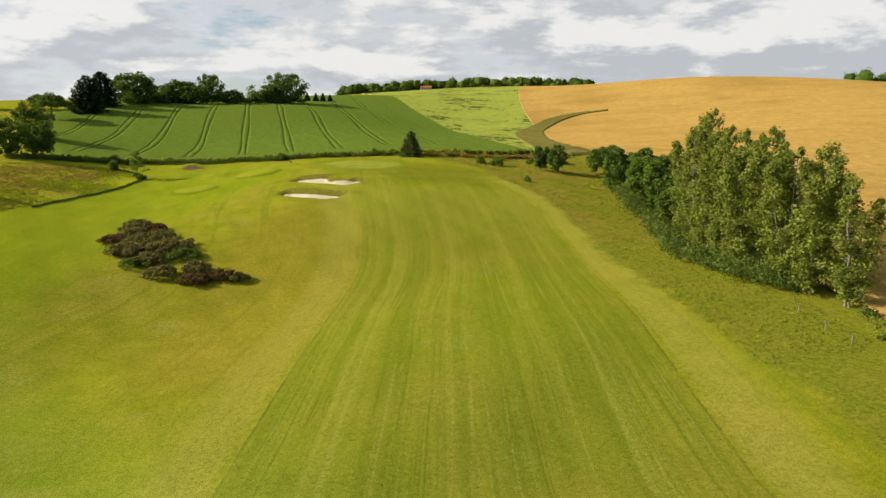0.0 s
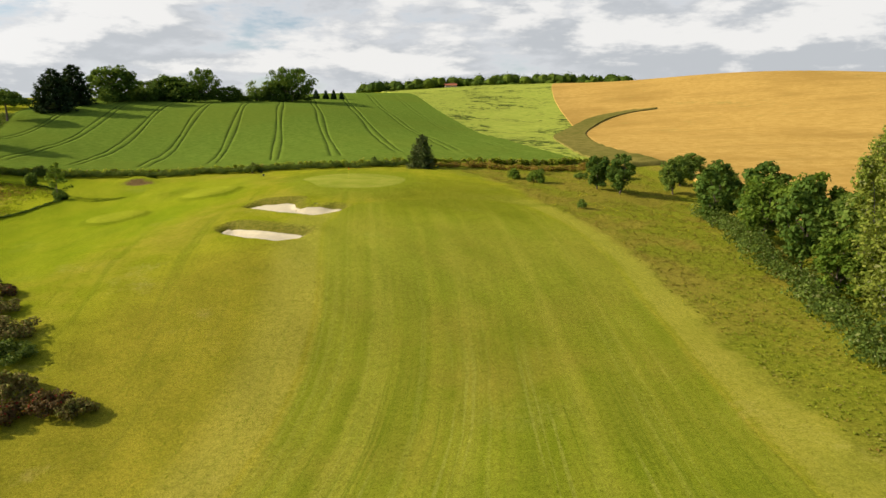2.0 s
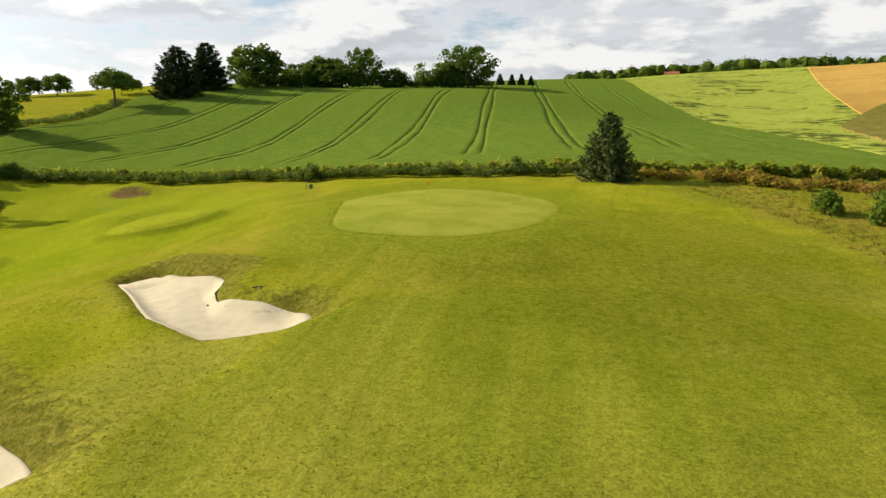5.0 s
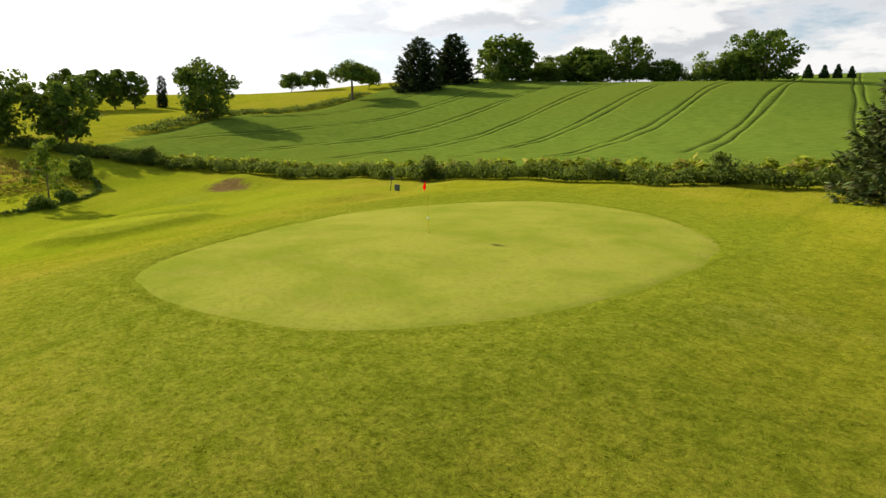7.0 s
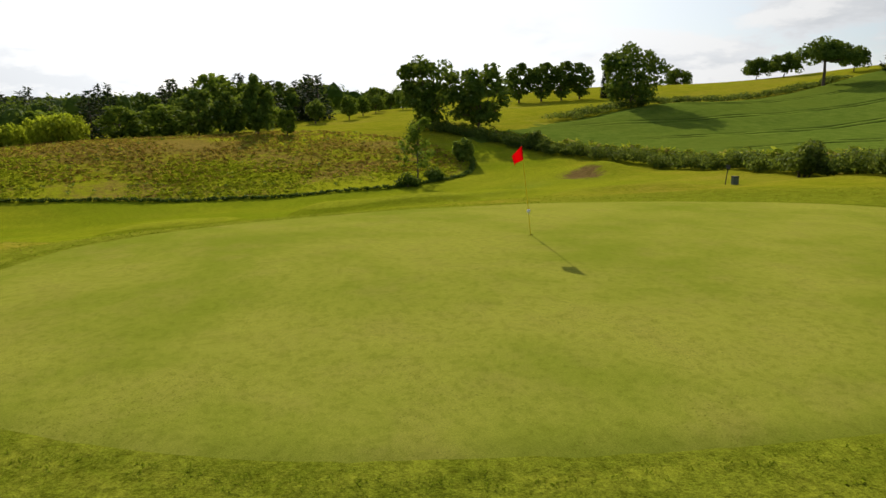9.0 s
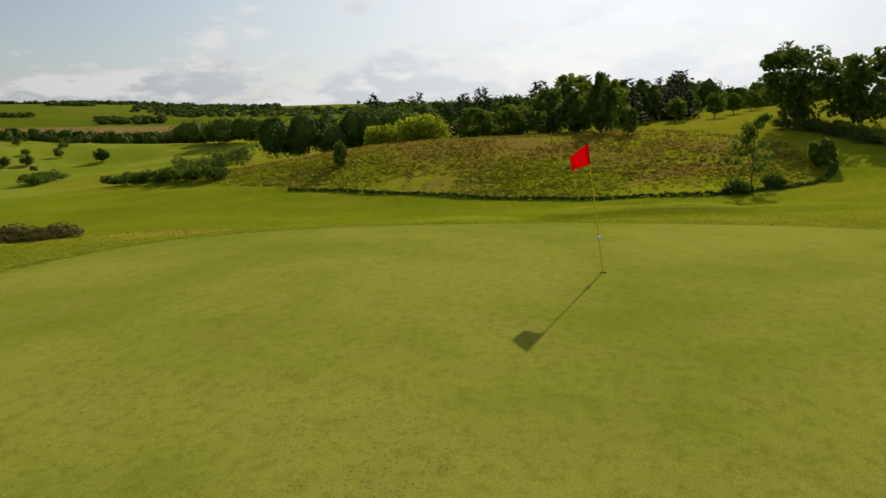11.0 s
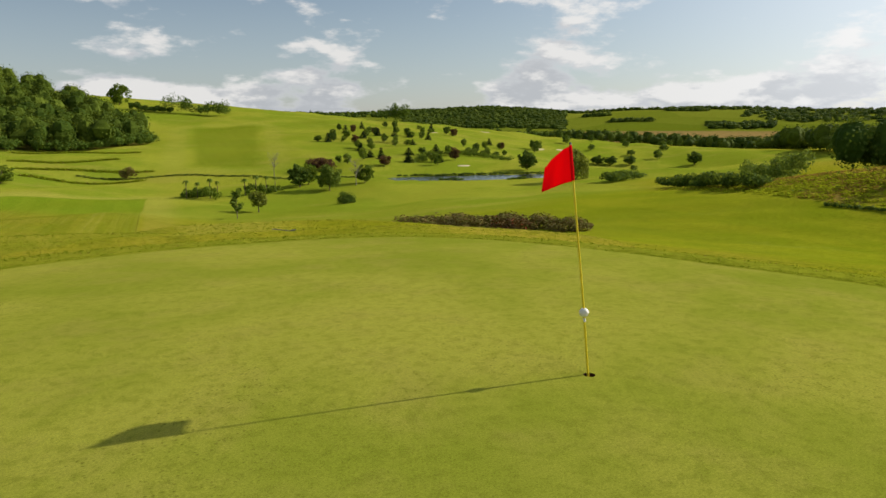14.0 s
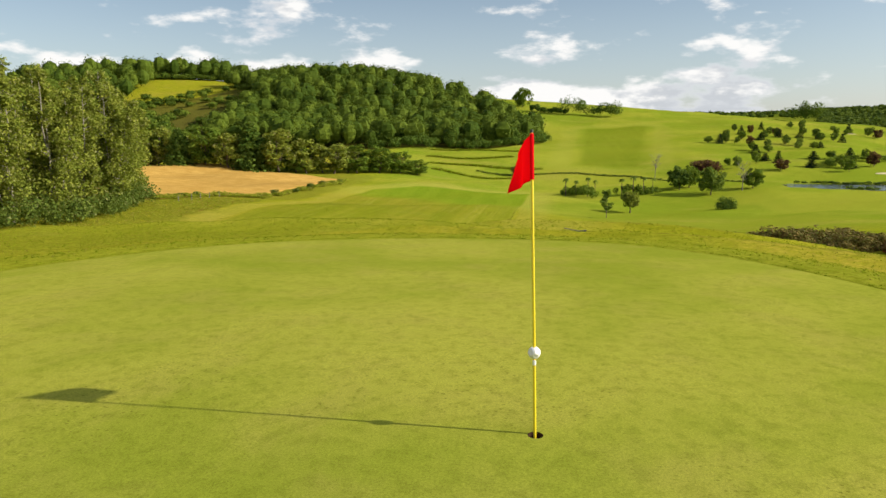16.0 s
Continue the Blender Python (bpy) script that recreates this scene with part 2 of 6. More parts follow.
    heath = n.mix(n.math("MULTIPLY", n.step(n.noise(0.06, p, 4.0), 0.5, 0.64), 0.35), heath, (0.300, 0.195, 0.060))
    colour = n.mix(slope, colour, heath)
    # valley course: fresh even green with paler strips
    fresh = n.mix(n.step(n.noise(0.03, p, 6.0, 0.6), 0.40, 0.60), (0.150, 0.232, 0.018), (0.255, 0.292, 0.032))
    fresh = n.mix(n.math("MULTIPLY", n.step(n.noise(0.012, drawn(1.0, 0.35), 3.0), 0.5, 0.60), 0.55), fresh, (0.115, 0.185, 0.014))
    fresh = n.mix(n.math("MULTIPLY", n.step(n.noise(0.10, drawn(0.35, 1.0), 5.0, 0.65), 0.52, 0.66), 0.5), fresh, (0.290, 0.262, 0.055))
    mower = n("ShaderNodeTexWave", ("Vector", p), inputs={"Scale": 0.05, "Distortion": 3.0, "Detail": 4.0})
    even = n.mix(n.step(mower.outputs["Fac"], 0.35, 0.65), (0.128, 0.212, 0.012), (0.148, 0.230, 0.014))
    colour = n.mix(n.math("MULTIPLY", n.math("MULTIPLY", vale, fair), 0.92), colour, even)
    colour = n.mix(n.math("MULTIPLY", n.math("MULTIPLY", vale, n.math("SUBTRACT", 1.0, fair)), 0.85), colour, n.mix(n.math("MULTIPLY", n.step(attr(n, "fairway"), 9.0, 3.0), 0.55), fresh, (0.335, 0.335, 0.060)))
    colour = n.mix(n.math("MULTIPLY", second, 0.7), colour, n.mix(n.step(streak, 0.3, 0.7), (0.100, 0.158, 0.009), (0.130, 0.182, 0.012)))
    colour = n.mix(n.math("MULTIPLY", n.math("MULTIPLY", n.step(attr(n, "second_fairway"), 2.0, 5.0), n.step(attr(n, "second_fairway"), 14.0, 9.0)), 0.35), colour, (0.300, 0.310, 0.050))
    # dark brown floor inside the edge of the forest
    wood_floor = n.step(n.math("ADD", attr(n, "wood_floor"), n.math("MULTIPLY", n.math("SUBTRACT", mid, 0.5), 8.0)), 3.0, -3.0)
    colour = n.mix(wood_floor, colour, (0.050, 0.048, 0.018))
    # far fields behind the plain, each with a green of its own
    cell = n("ShaderNodeTexVoronoi", ("Vector", drawn(1.0, 1.3)), inputs={"Scale": 0.0042})
    hue = n("ShaderNodeSeparateColor", ("Color", cell.outputs["Color"])).outputs[0]
    farm = n.mix(hue, (0.060, 0.105, 0.010), (0.140, 0.170, 0.022))
    colour = n.mix(n.step(attr(n, "distance"), 1180.0, 1260.0), colour, farm)
    # ploughed land in the plain
    soil = n.step(n.math("ADD", attr(n, "plough"), n.math("MULTIPLY", n.math("SUBTRACT", broad, 0.5), 40.0)), 14.0, -14.0)
    colour = n.mix(soil, colour, n.mix(mid, (0.20, 0.115, 0.055), (0.27, 0.165, 0.085)))
    dirt = n.step(n.math("ADD", attr(n, "dirt"), n.math("MULTIPLY", n.math("SUBTRACT", n.noise(1.1, p, 5.0), 0.5), 2.4)), 0.5, -0.5)
    colour = n.mix(dirt, colour, n.mix(fine, (0.085, 0.045, 0.022), (0.20, 0.12, 0.06)))
    # ragged uncut lip above the sand, dark-tan grass with its shadow in the colour
    lip = n.step(n.math("ADD", attr(n, "sand_lip"), n.math("MULTIPLY", n.math("SUBTRACT", fine, 0.5), 2.6)), 1.0, 0.0)
    colour = n.mix(n.math("MULTIPLY", lip, 0.75), colour, n.mix(n.step(clump, 0.36, 0.62), (0.075, 0.082, 0.012), (0.185, 0.150, 0.034)))
    specks = n.math("MULTIPLY", n.step(n.noise(5.5, p, 5.0, 0.7), 0.56, 0.70), n.step(n.noise(0.2, p, 3.0), 0.38, 0.62))
    colour = n.mix(n.math("MULTIPLY", specks, 0.62), colour, (0.080, 0.075, 0.012))
    hair = n.noise(38.0, p, 3.0, 0.7)
    blades = n.math("ADD", n.math("MULTIPLY", blades, 0.6), n.math("MULTIPLY", hair, 0.55))
    vary = n.math("ADD", n.math("MULTIPLY", n.math("SUBTRACT", blades, 0.575), 3.3), n.math("MULTIPLY", n.math("SUBTRACT", clump, 0.5), 1.15))
    tone = n("ShaderNodeHueSaturation", ("Color", colour), ("Value", n.math("ADD", vary, 0.92)))
    put(n, b.inputs["Base Color"], tone.outputs[0])
    h = n.math("ADD", n.math("MULTIPLY", clump, 1.6), n.math("MULTIPLY", blades, 0.7))
    bumped(n, b, h, 0.45, 0.08)
    nap(b, 0.12, (0.92, 0.90, 0.04))
    return m


def green_turf():
    m, n, b, out = material("putting_turf", 1.0, 0.0)
    p = place(n)
    broad, mid, fine, grain = n.noise(0.22, p, 6.0, 0.62, 0.2), n.noise(0.9, p, 6.0, 0.65), n.noise(7.0, p, 5.0, 0.7), n.noise(60.0, p, 4.0, 0.75)
    c = n.mix(n.step(broad, 0.34, 0.62), (0.230, 0.272, 0.026), (0.342, 0.346, 0.050))
    c = n.mix(n.math("MULTIPLY", n.step(mid, 0.45, 0.7), 0.40), c, (0.320, 0.282, 0.062))
    c = n.mix(n.math("MULTIPLY", n.step(fine, 0.46, 0.64), 0.32), c, (0.135, 0.162, 0.012))
    c = n.mix(n.math("MULTIPLY", n.step(n.noise(2.3, p, 6.0, 0.75), 0.50, 0.75), 0.14), c, (0.170, 0.180, 0.014))
    cell = n("ShaderNodeTexVoronoi", ("Vector", p), inputs={"Scale": 17.0})
    cores = n.math("MULTIPLY", n.step(cell.outputs["Distance"], 0.26, 0.14), n.step(n.noise(0.45, p, 4.0), 0.47, 0.62))
    c = n.mix(n.math("MULTIPLY", cores, 0.5), c, (0.085, 0.090, 0.012))
    pits = n.math("MULTIPLY", n.step(n.noise(26.0, p, 3.0, 0.6), 0.64, 0.72), n.step(n.noise(0.5, p, 3.0), 0.42, 0.62))
    c = n.mix(n.math("MULTIPLY", pits, 0.45), c, (0.085, 0.085, 0.018))
    tone = n("ShaderNodeHueSaturation", ("Color", c), ("Value", n.math("ADD", n.math("MULTIPLY", n.math("SUBTRACT", n.math("ADD", n.math("MULTIPLY", grain, 0.6), n.math("MULTIPLY", n.noise(210.0, p, 2.0, 0.7), 0.4)), 0.5), 2.1), 0.90)))
    put(n, b.inputs["Base Color"], tone.outputs[0])
    bumped(n, b, n.math("ADD", grain, n.math("MULTIPLY", fine, 0.8)), 0.3, 0.008)
    nap(b, 0.05)
    return m


def canopy(name, a, c, dry, scale=0.5, lines=None, cut=0.575, spread=0.9):
    m, n, b, out = material(name, 1.0, 0.0)
    p = place(n)
    big, mid, fine = n.noise(0.018, p, 5.0, 0.6), n.noise(scale, p, 5.0, 0.65), n.noise(scale * 7, p, 4.0, 0.7)
    k = n.mix(n.step(n.math("ADD", n.math("MULTIPLY", mid, 0.6), n.math("MULTIPLY", fine, 0.4)), 0.36, 0.64), a, c)
    k = n.mix(n.math("MULTIPLY", n.step(big, 0.45, 0.68), 0.6), k, dry)
    if lines:
        def pulled(x, y):
            return n("ShaderNodeVectorMath", ("Vector", p), operation="MULTIPLY", inputs={1: (x, y, 1.0)}).outputs[0]
        flat = n.step(n.math("ADD", n.math("MULTIPLY", n.noise(0.19, pulled(0.7, 1.0), 5.0, 0.66, 1.2), 0.62), n.math("MULTIPLY", n.noise(0.035, p, 3.0), 0.42)), cut, cut + 0.03)
        k = n.mix(n.math("MULTIPLY", flat, spread), k, lines)
        drift = n.step(n.noise(0.09, pulled(0.22, 1.0), 5.0, 0.6, 0.4), 0.5, 0.66)
        k = n.mix(n.math("MULTIPLY", drift, 0.35), k, dry)
    row = n.step(attr(n, "wheel"), 0.3, 0.7)
    k = n.mix(n.math("MULTIPLY", row, n.math("ADD", n.math("MULTIPLY", n.step(fine, 0.3, 0.6), 0.35), 0.42)), k, (0.035, 0.048, 0.012))
    put(n, b.inputs["Base Color"], k)
    bumped(n, b, n.math("ADD", mid, fine), 0.35, 0.1)
    return m


def leaf(name, a, c, odd=None, share=0.0, glow=0.4, through_=(0.30, 0.34, 0.02), spec=0.06):
    a, c = tuple(x * 1.45 for x in a), tuple(x * 1.45 for x in c)
    m = bpy.data.materials.new(name)
    m.use_nodes = True
    n = Net(m.node_tree)
    geo = n("ShaderNodeNewGeometry")
    chance = geo.outputs["Random Per Island"]
    k = n.mix(n.step(chance, 0.0, 1.0), a, c)
    k = n.mix(n.math("MULTIPLY", n.step(n.noise(0.55, geo.outputs["Position"], 3.0), 0.42, 0.62), 0.45), k, tuple(x * 0.75 for x in a))
    if odd:
        k = n.mix(n.step(n.math("FRACT", n.math("MULTIPLY", chance, 7.31)), 1.0 - share - 0.02, 1.0 - share), k, odd)
    d = n("ShaderNodeBsdfPrincipled", ("Base Color", k), inputs={"Roughness": 0.8, "Specular IOR Level": spec})
    warm = n.mix(0.35, k, through_)
    t = n("ShaderNodeBsdfTranslucent", ("Color", warm))
    mix = n("ShaderNodeMixShader", (1, d.outputs[0]), (2, t.outputs[0]), inputs={0: glow})
    n("ShaderNodeOutputMaterial", ("Surface", mix.outputs[0]))
    return m


TURF, GREEN_TURF = turf(), green_turf()
CROP = canopy("young_crop", (0.094, 0.150, 0.017), (0.158, 0.212, 0.030), (0.134, 0.172, 0.021), 0.7)
PALE_CROP = canopy("pale_crop", (0.255, 0.310, 0.040), (0.380, 0.395, 0.070), (0.290, 0.320, 0.050), 0.35, (0.045, 0.062, 0.016), 0.558)
WHEAT = canopy("ripe_wheat", (0.440, 0.262, 0.060), (0.580, 0.365, 0.098), (0.350, 0.205, 0.048), 0.35, (0.300, 0.250, 0.060), 0.615, 0.5)
BANK = canopy("rank_grass", (0.135, 0.125, 0.026), (0.255, 0.205, 0.052), (0.120, 0.118, 0.022), 0.4)
OAK = leaf("oak_leaf", (0.062, 0.110, 0.012), (0.135, 0.185, 0.024))
DARK = leaf("dark_leaf", (0.042, 0.082, 0.012), (0.094, 0.140, 0.024), glow=0.32)
POPLAR = leaf("poplar_leaf", (0.112, 0.146, 0.020), (0.232, 0.248, 0.042), (0.30, 0.30, 0.11), 0.06, 0.38)
NEEDLE = leaf("spruce_needle", (0.052, 0.080, 0.022), (0.112, 0.134, 0.042), (0.16, 0.14, 0.06), 0.10, 0.1)
FOREST = leaf("forest_leaf", (0.034, 0.060, 0.007), (0.092, 0.126, 0.014), None, 0.0, 0.25)
PINE = leaf("dark_needle", (0.014, 0.030, 0.012), (0.032, 0.055, 0.018), glow=0.08)
YOUNG = leaf("young_leaf", (0.075, 0.125, 0.018), (0.150, 0.195, 0.036))
LIME = leaf("lime_leaf", (0.200, 0.250, 0.012), (0.320, 0.350, 0.026), None, 0.0, 0.5)
PURPLE = leaf("purple_leaf", (0.060, 0.022, 0.022), (0.105, 0.042, 0.032))
BROWN = leaf("brown_leaf", (0.088, 0.064, 0.020), (0.180, 0.130, 0.038), (0.19, 0.20, 0.04), 0.30, 0.1)
RUSSET = leaf("russet_leaf", (0.060, 0.038, 0.015), (0.115, 0.070, 0.026), (0.26, 0.03, 0.02), 0.08, 0.15)
BRAMBLE = leaf("bramble_leaf", (0.048, 0.078, 0.014), (0.125, 0.165, 0.030), (0.26, 0.28, 0.09), 0.06)
GRASS = leaf("long_grass", (0.170, 0.215, 0.014), (0.270, 0.285, 0.030), (0.40, 0.32, 0.09), 0.16, 0.5, spec=0.0)
SEEDING = leaf("seeding_grass", (0.130, 0.130, 0.014), (0.225, 0.195, 0.034), (0.30, 0.20, 0.06), 0.25, 0.5, spec=0.0)
FERN = leaf("bracken_leaf", (0.240, 0.280, 0.012), (0.340, 0.360, 0.022), None, 0.0, 0.5, spec=0.0)
HEATH = leaf("dry_stem", (0.220, 0.122, 0.032), (0.330, 0.195, 0.050), (0.30, 0.32, 0.02), 0.25, 0.6, spec=0.0)
BLADE = leaf("turf_blade", (0.110, 0.155, 0.007), (0.205, 0.235, 0.013), (0.28, 0.21, 0.05), 0.08, 0.5, spec=0.0)
BARK = plain("bark", (0.13, 0.10, 0.075), 0.95, 0.1, 0.4, 3.0)
PALE_BARK = plain("pale_bark", (0.24, 0.22, 0.17), 0.9, 0.1, 0.4, 2.0)
SAND = plain("bunker_sand", (0.57, 0.485, 0.325), 0.95, 0.1, 0.22, 1.6)
COLLAR = leaf("fringe_blade", (0.100, 0.150, 0.006), (0.180, 0.220, 0.011), None, 0.0, 0.3, spec=0.0)
BLOOM = leaf("yellow_flower", (0.42, 0.36, 0.01), (0.52, 0.44, 0.02))
BROAD_HILLS = [  # x, y, radius, height
    (106, 452, 240, 19.29), (337, 452, 240, 13.78), (682, -354, 240, 8.52), (567, 452, 240, 9.54),
    (-700, 452, 240, 6.50), (-239, 452, 240, 11.18), (-470, -700, 240, -6.67), (682, 452, 240, 8.60),
    (682, -470, 240, 8.57), (106, 682, 240, 12.35), (-9, 682, 240, 13.77), (222, -585, 240, 16.41),
    (-470, -354, 240, -9.88), (-470, -585, 240, -9.35), (-364, 56, 140, 4.34), (-28, -196, 140, -13.75),
    (-196, 476, 140, 2.09), (-196, 224, 140, 13.83), (56, -532, 140, 10.36), (-448, -196, 140, -4.57),
    (308, 56, 140, 5.33), (224, 140, 140, 5.41), (308, 308, 140, 13.71), (308, -616, 140, 15.20),
]
BROAD_HILLS_B = [  # x, y, radius, height
    (224, -112, 140, -10.81), (392, -532, 140, 13.02), (-112, -532, 140, 9.79), (224, -532, 140, 6.98),
]
LOW_HILLS = [  # x, y, radius, height
    (60, 156, 80, -1.78), (-228, -420, 80, 2.54), (-36, 300, 80, 5.92), (-132, -324, 80, 2.52),
    (204, 348, 80, 4.66), (-132, -132, 80, -3.05), (12, -276, 80, 2.40), (108, -420, 80, 14.22),
    (-228, -228, 80, -7.56), (-228, -276, 80, -11.56), (12, -372, 80, -6.83), (-180, 12, 80, 1.27),
    (108, -324, 80, -7.04), (252, -420, 80, -3.98), (-4, -220, 45, -3.67), (-193, 77, 45, 4.07),
    (-58, 77, 45, -3.86), (50, -139, 45, -1.77), (-31, -139, 45, -2.66), (185, -193, 45, -3.91),
    (-139, 158, 45, 4.20), (-45, 160, 55, 4.5), (-50, 88, 36, 1.0), (0, 88, 36, 1.0), (-65, 205, 45, 1.2), (45, 160, 40, -1.2),
]
MOUNDS = [  # x, y, radius, height
    (-5, -80, 25, -3.09), (-50, 10, 25, -2.34), (-20, -95, 25, -2.89), (10, 25, 25, 0.52),
    (-110, 55, 25, 2.34), (-50, -20, 25, -3.09), (55, -65, 25, -1.90), (10, -35, 25, 1.54),
    (70, -5, 25, -2.57), (-35, -50, 25, -2.11), (-95, 10, 25, 0.71), (25, -65, 25, -2.01),
    (-80, -35, 25, 2.52), (1, -8, 14, 1.25), (-8, 9, 14, 0.51),
]

# ---- lie of the land ----
def smooth(v, low, high):
    v = np.clip((v - low) / (high - low), 0.0, 1.0)
    return v * v * (3 - 2 * v)


def shape(x, y, points, closed=True):
    """Signed distance to a polygon, negative inside; to an open line, plain distance."""
    p = np.array(points, float)
    q = np.roll(p, -1, 0) if closed else p[1:]
    p = p if closed else p[:-1]
    best, inside = np.full(x.shape, 1e9), np.zeros(x.shape, bool)
    for (ax, ay), (bx, by) in zip(p, q):
        dx, dy = bx - ax, by - ay
        k = np.clip(((x - ax) * dx + (y - ay) * dy) / (dx * dx + dy * dy), 0, 1)
        best = np.minimum(best, np.hypot(x - ax - k * dx, y - ay - k * dy))
        if closed and dy != 0:
            inside ^= ((ay > y) != (by > y)) & (x < dx * (y - ay) / dy + ax)
    return np.where(inside, -best, best)


def spline(points, n):
    """n points along a smooth curve through the given ones."""
    p = np.array(points, float)
    p = np.vstack([2 * p[0] - p[1], p, 2 * p[-1] - p[-2]])
    out = []
    for u in np.linspace(0, len(points) - 1 - 1e-9, n):
        i, f = int(u), u - int(u)
        a, b, c, d = p[i:i + 4]
        out.append(0.5 * (2 * b + (c - a) * f + (2 * a - 5 * b + 4 * c - d) * f * f + (3 * b - a - 3 * c + d) * f ** 3))
    return np.array(out)


GREEN_AT, GREEN_AXES, GREEN_TURN = (1.24, 1.35), (12.94, 8.74), radians(108.6)


def green_sd(x, y):
    """About the distance from the edge of the putting green, negative inside."""
    dx, dy = x - GREEN_AT[0], y - GREEN_AT[1]
    u = dx * math.cos(GREEN_TURN) + dy * math.sin(GREEN_TURN)
    v = -dx * math.sin(GREEN_TURN) + dy * math.cos(GREEN_TURN)
    k = np.hypot(u / GREEN_AXES[0], v / GREEN_AXES[1])
    way_ = np.degrees(np.arctan2(y, x)) % 360
    bulge = np.interp(way_, (0, 21, 31, 45, 65, 86, 100, 113, 126, 141, 155, 170, 189, 215, 230, 240, 248, 257, 268, 277, 291, 304, 317, 330, 349, 360),
                      (-0.4, 0.1, 0.35, 0.2, -0.2, -0.4, 0.2, 0.8, 1.1, 1.3, 1.2, 0.2, 0, 0, 0.4, 0.95, 1.45, 1.6, 1.0, 0.5, -0.05, -0.25, -0.45, -0.5, -0.5, -0.4))
    return (k - 1) * 10.3 - bulge * np.clip(np.hypot(x, y) / 6, 0, 1)


BUNKER_NEAR = [(-12.8, -33.0), (-11.5, -31.9), (-8.2, -33.6), (-5.0, -35.2), (-1.0, -36.8), (-1.5, -38.2), (-3.8, -39.8), (-7.6, -38.0), (-11.4, -34.8)]
BUNKER_FAR = [(-13.2, -19.0), (-11.2, -17.7), (-9.0, -18.2), (-6.0, -18.9), (-5.2, -20.9), (-3.6, -22.6), (-1.4, -23.2), (0.6, -23.0), (2.1, -23.9), (1.5, -25.6), (-1.6, -27.0), (-6.2, -25.0), (-10.8, -21.0)]
FAIRWAY = [(-1, -150), (1.5, -105), (2.8, -90), (4.6, -79), (5.2, -70), (4.8, -59), (3.8, -51), (2.6, -43), (1.5, -33), (3, -24), (8, -19),
           (18, -16), (25, -15), (29, -18), (33, -30), (36, -44), (37, -59), (36.8, -75), (36.5, -92), (36.5, -105), (35.5, -130), (37, -150), (36, -168), (26, -182), (10, -188), (-4, -196)]
ROUGH = [(15, 22), (22, 10), (28, 0), (33, -18), (37.5, -34), (40.5, -52), (41, -67), (41.5, -86), (43, -100), (46, -130), (42, -160), (40, -200),
         (70, -200), (66, -30), (70, 30), (60, 46), (40, 42), (22, 36)]
MEADOW = [(-56, -28), (-56, -16), (-54.5, -4), (-54.5, 8), (-62, 14), (-78, 12), (-92, 2), (-112, -12), (-98, -45), (-84, -66), (-66, -74), (-60, -52)]
PLOUGH = [(-495, -740), (-593, -664), (-686, -568), (-763, -459), (-823, -340), (-874, -169), (-1366, -265), (-1292, -535), (-1192, -717), (-1071, -888), (-925, -1036), (-790, -1130)]
VALE = [(-420, -900), (-330, -130), (-110, -130), (-80, -92), (-48, -84), (-12, -120), (38, -160), (46, -240), (90, -420), (60, -900)]
WOOD_EDGE = [(38, -296), (5, -308), (-13, -338), (-8, -372), (10, -420), (60, -470), (130, -530), (210, -500), (240, -420), (190, -330), (120, -290), (75, -286)]
BELOW_FIELD = [(140, -290), (150, -400), (178, -452), (270, -440), (260, -330)]
HILL_FIELD = [(196, -436), (186, -466), (222, -500), (262, -502), (252, -462), (243, -420), (214, -396)]
APRON = [(11, -24), (27, -29), (31, -6), (21, 8), (12.5, 6), (11.2, -4), (8.5, -15)]
LOW_GROUND = [(-34, -150), (-33, -94), (-31, -68), (-29, -49), (-20, -19), (-15, 2), (-22, 19), (-46, 26), (-80, 20), (-56, -28), (-74, -84), (-110, -150)]
FAR_FAIRWAY = [(-22, -252), (-36, -384), (-68, -386), (-42, -247)]
DRY = [(-16, -110), (-19, -62), (-13, -42), (-2, -41), (6, -50), (20, -56), (36, -54), (37, -84), (22, -80), (10, -88), (2, -96), (0, -110)]
TEES = [(-24.5, -0.5, 6.5, 0.8), (-35.5, -13.5, 6.0, 0.6)]  # x, y, radius, height
DIRT_AT = (-46.3, 20.5)
POND = [(-70, -198), (-75, -191), (-88, -185), (-102, -181), (-116, -181), (-125, -185), (-129, -193), (-117, -199), (-97, -202), (-82, -204)]
POND_LEVEL = -14.0


def bare_land(x, y):
    z = np.zeros_like(x)
    for hills in (BROAD_HILLS, BROAD_HILLS_B, LOW_HILLS, MOUNDS):
        for cx, cy, r, h in hills:
            z = z + h * np.exp(-((x - cx) ** 2 + (y - cy) ** 2) / r ** 2)
    d = np.hypot(x, y)
    # the plain in the south-west and the ridges behind it
    plain_ = -16.0 * smooth(-0.62 * x - 0.78 * y, 250, 600)
    z = z * (1 - smooth(d, 620, 1000)) + plain_ * smooth(d, 500, 900)
    side = smooth(-(0.55 * x + 0.83 * y) / np.maximum(d, 1), 0.05, 0.55)
    crest = np.interp(np.arctan2(y, x), (-3.14, -2.75, -2.5, -2.35, -2.26, -2.19, -2.08, -1.98, -1.85, -1.72, -1.4, -0.9), (52, 54, 52, 60, 59, 50, 61, 54, 46, 44, 50, 55))
    crest = crest + 2.5 * np.sin(x * 0.011 + y * 0.004) + 2.0 * np.sin(y * 0.013)
    z = z + side * crest * (0.82 * smooth(d, 1330, 2000) + 0.18 * smooth(d, 1250, 1500))
    z = z + (1 - side) * 14 * smooth(d, 900, 2000)
    return z


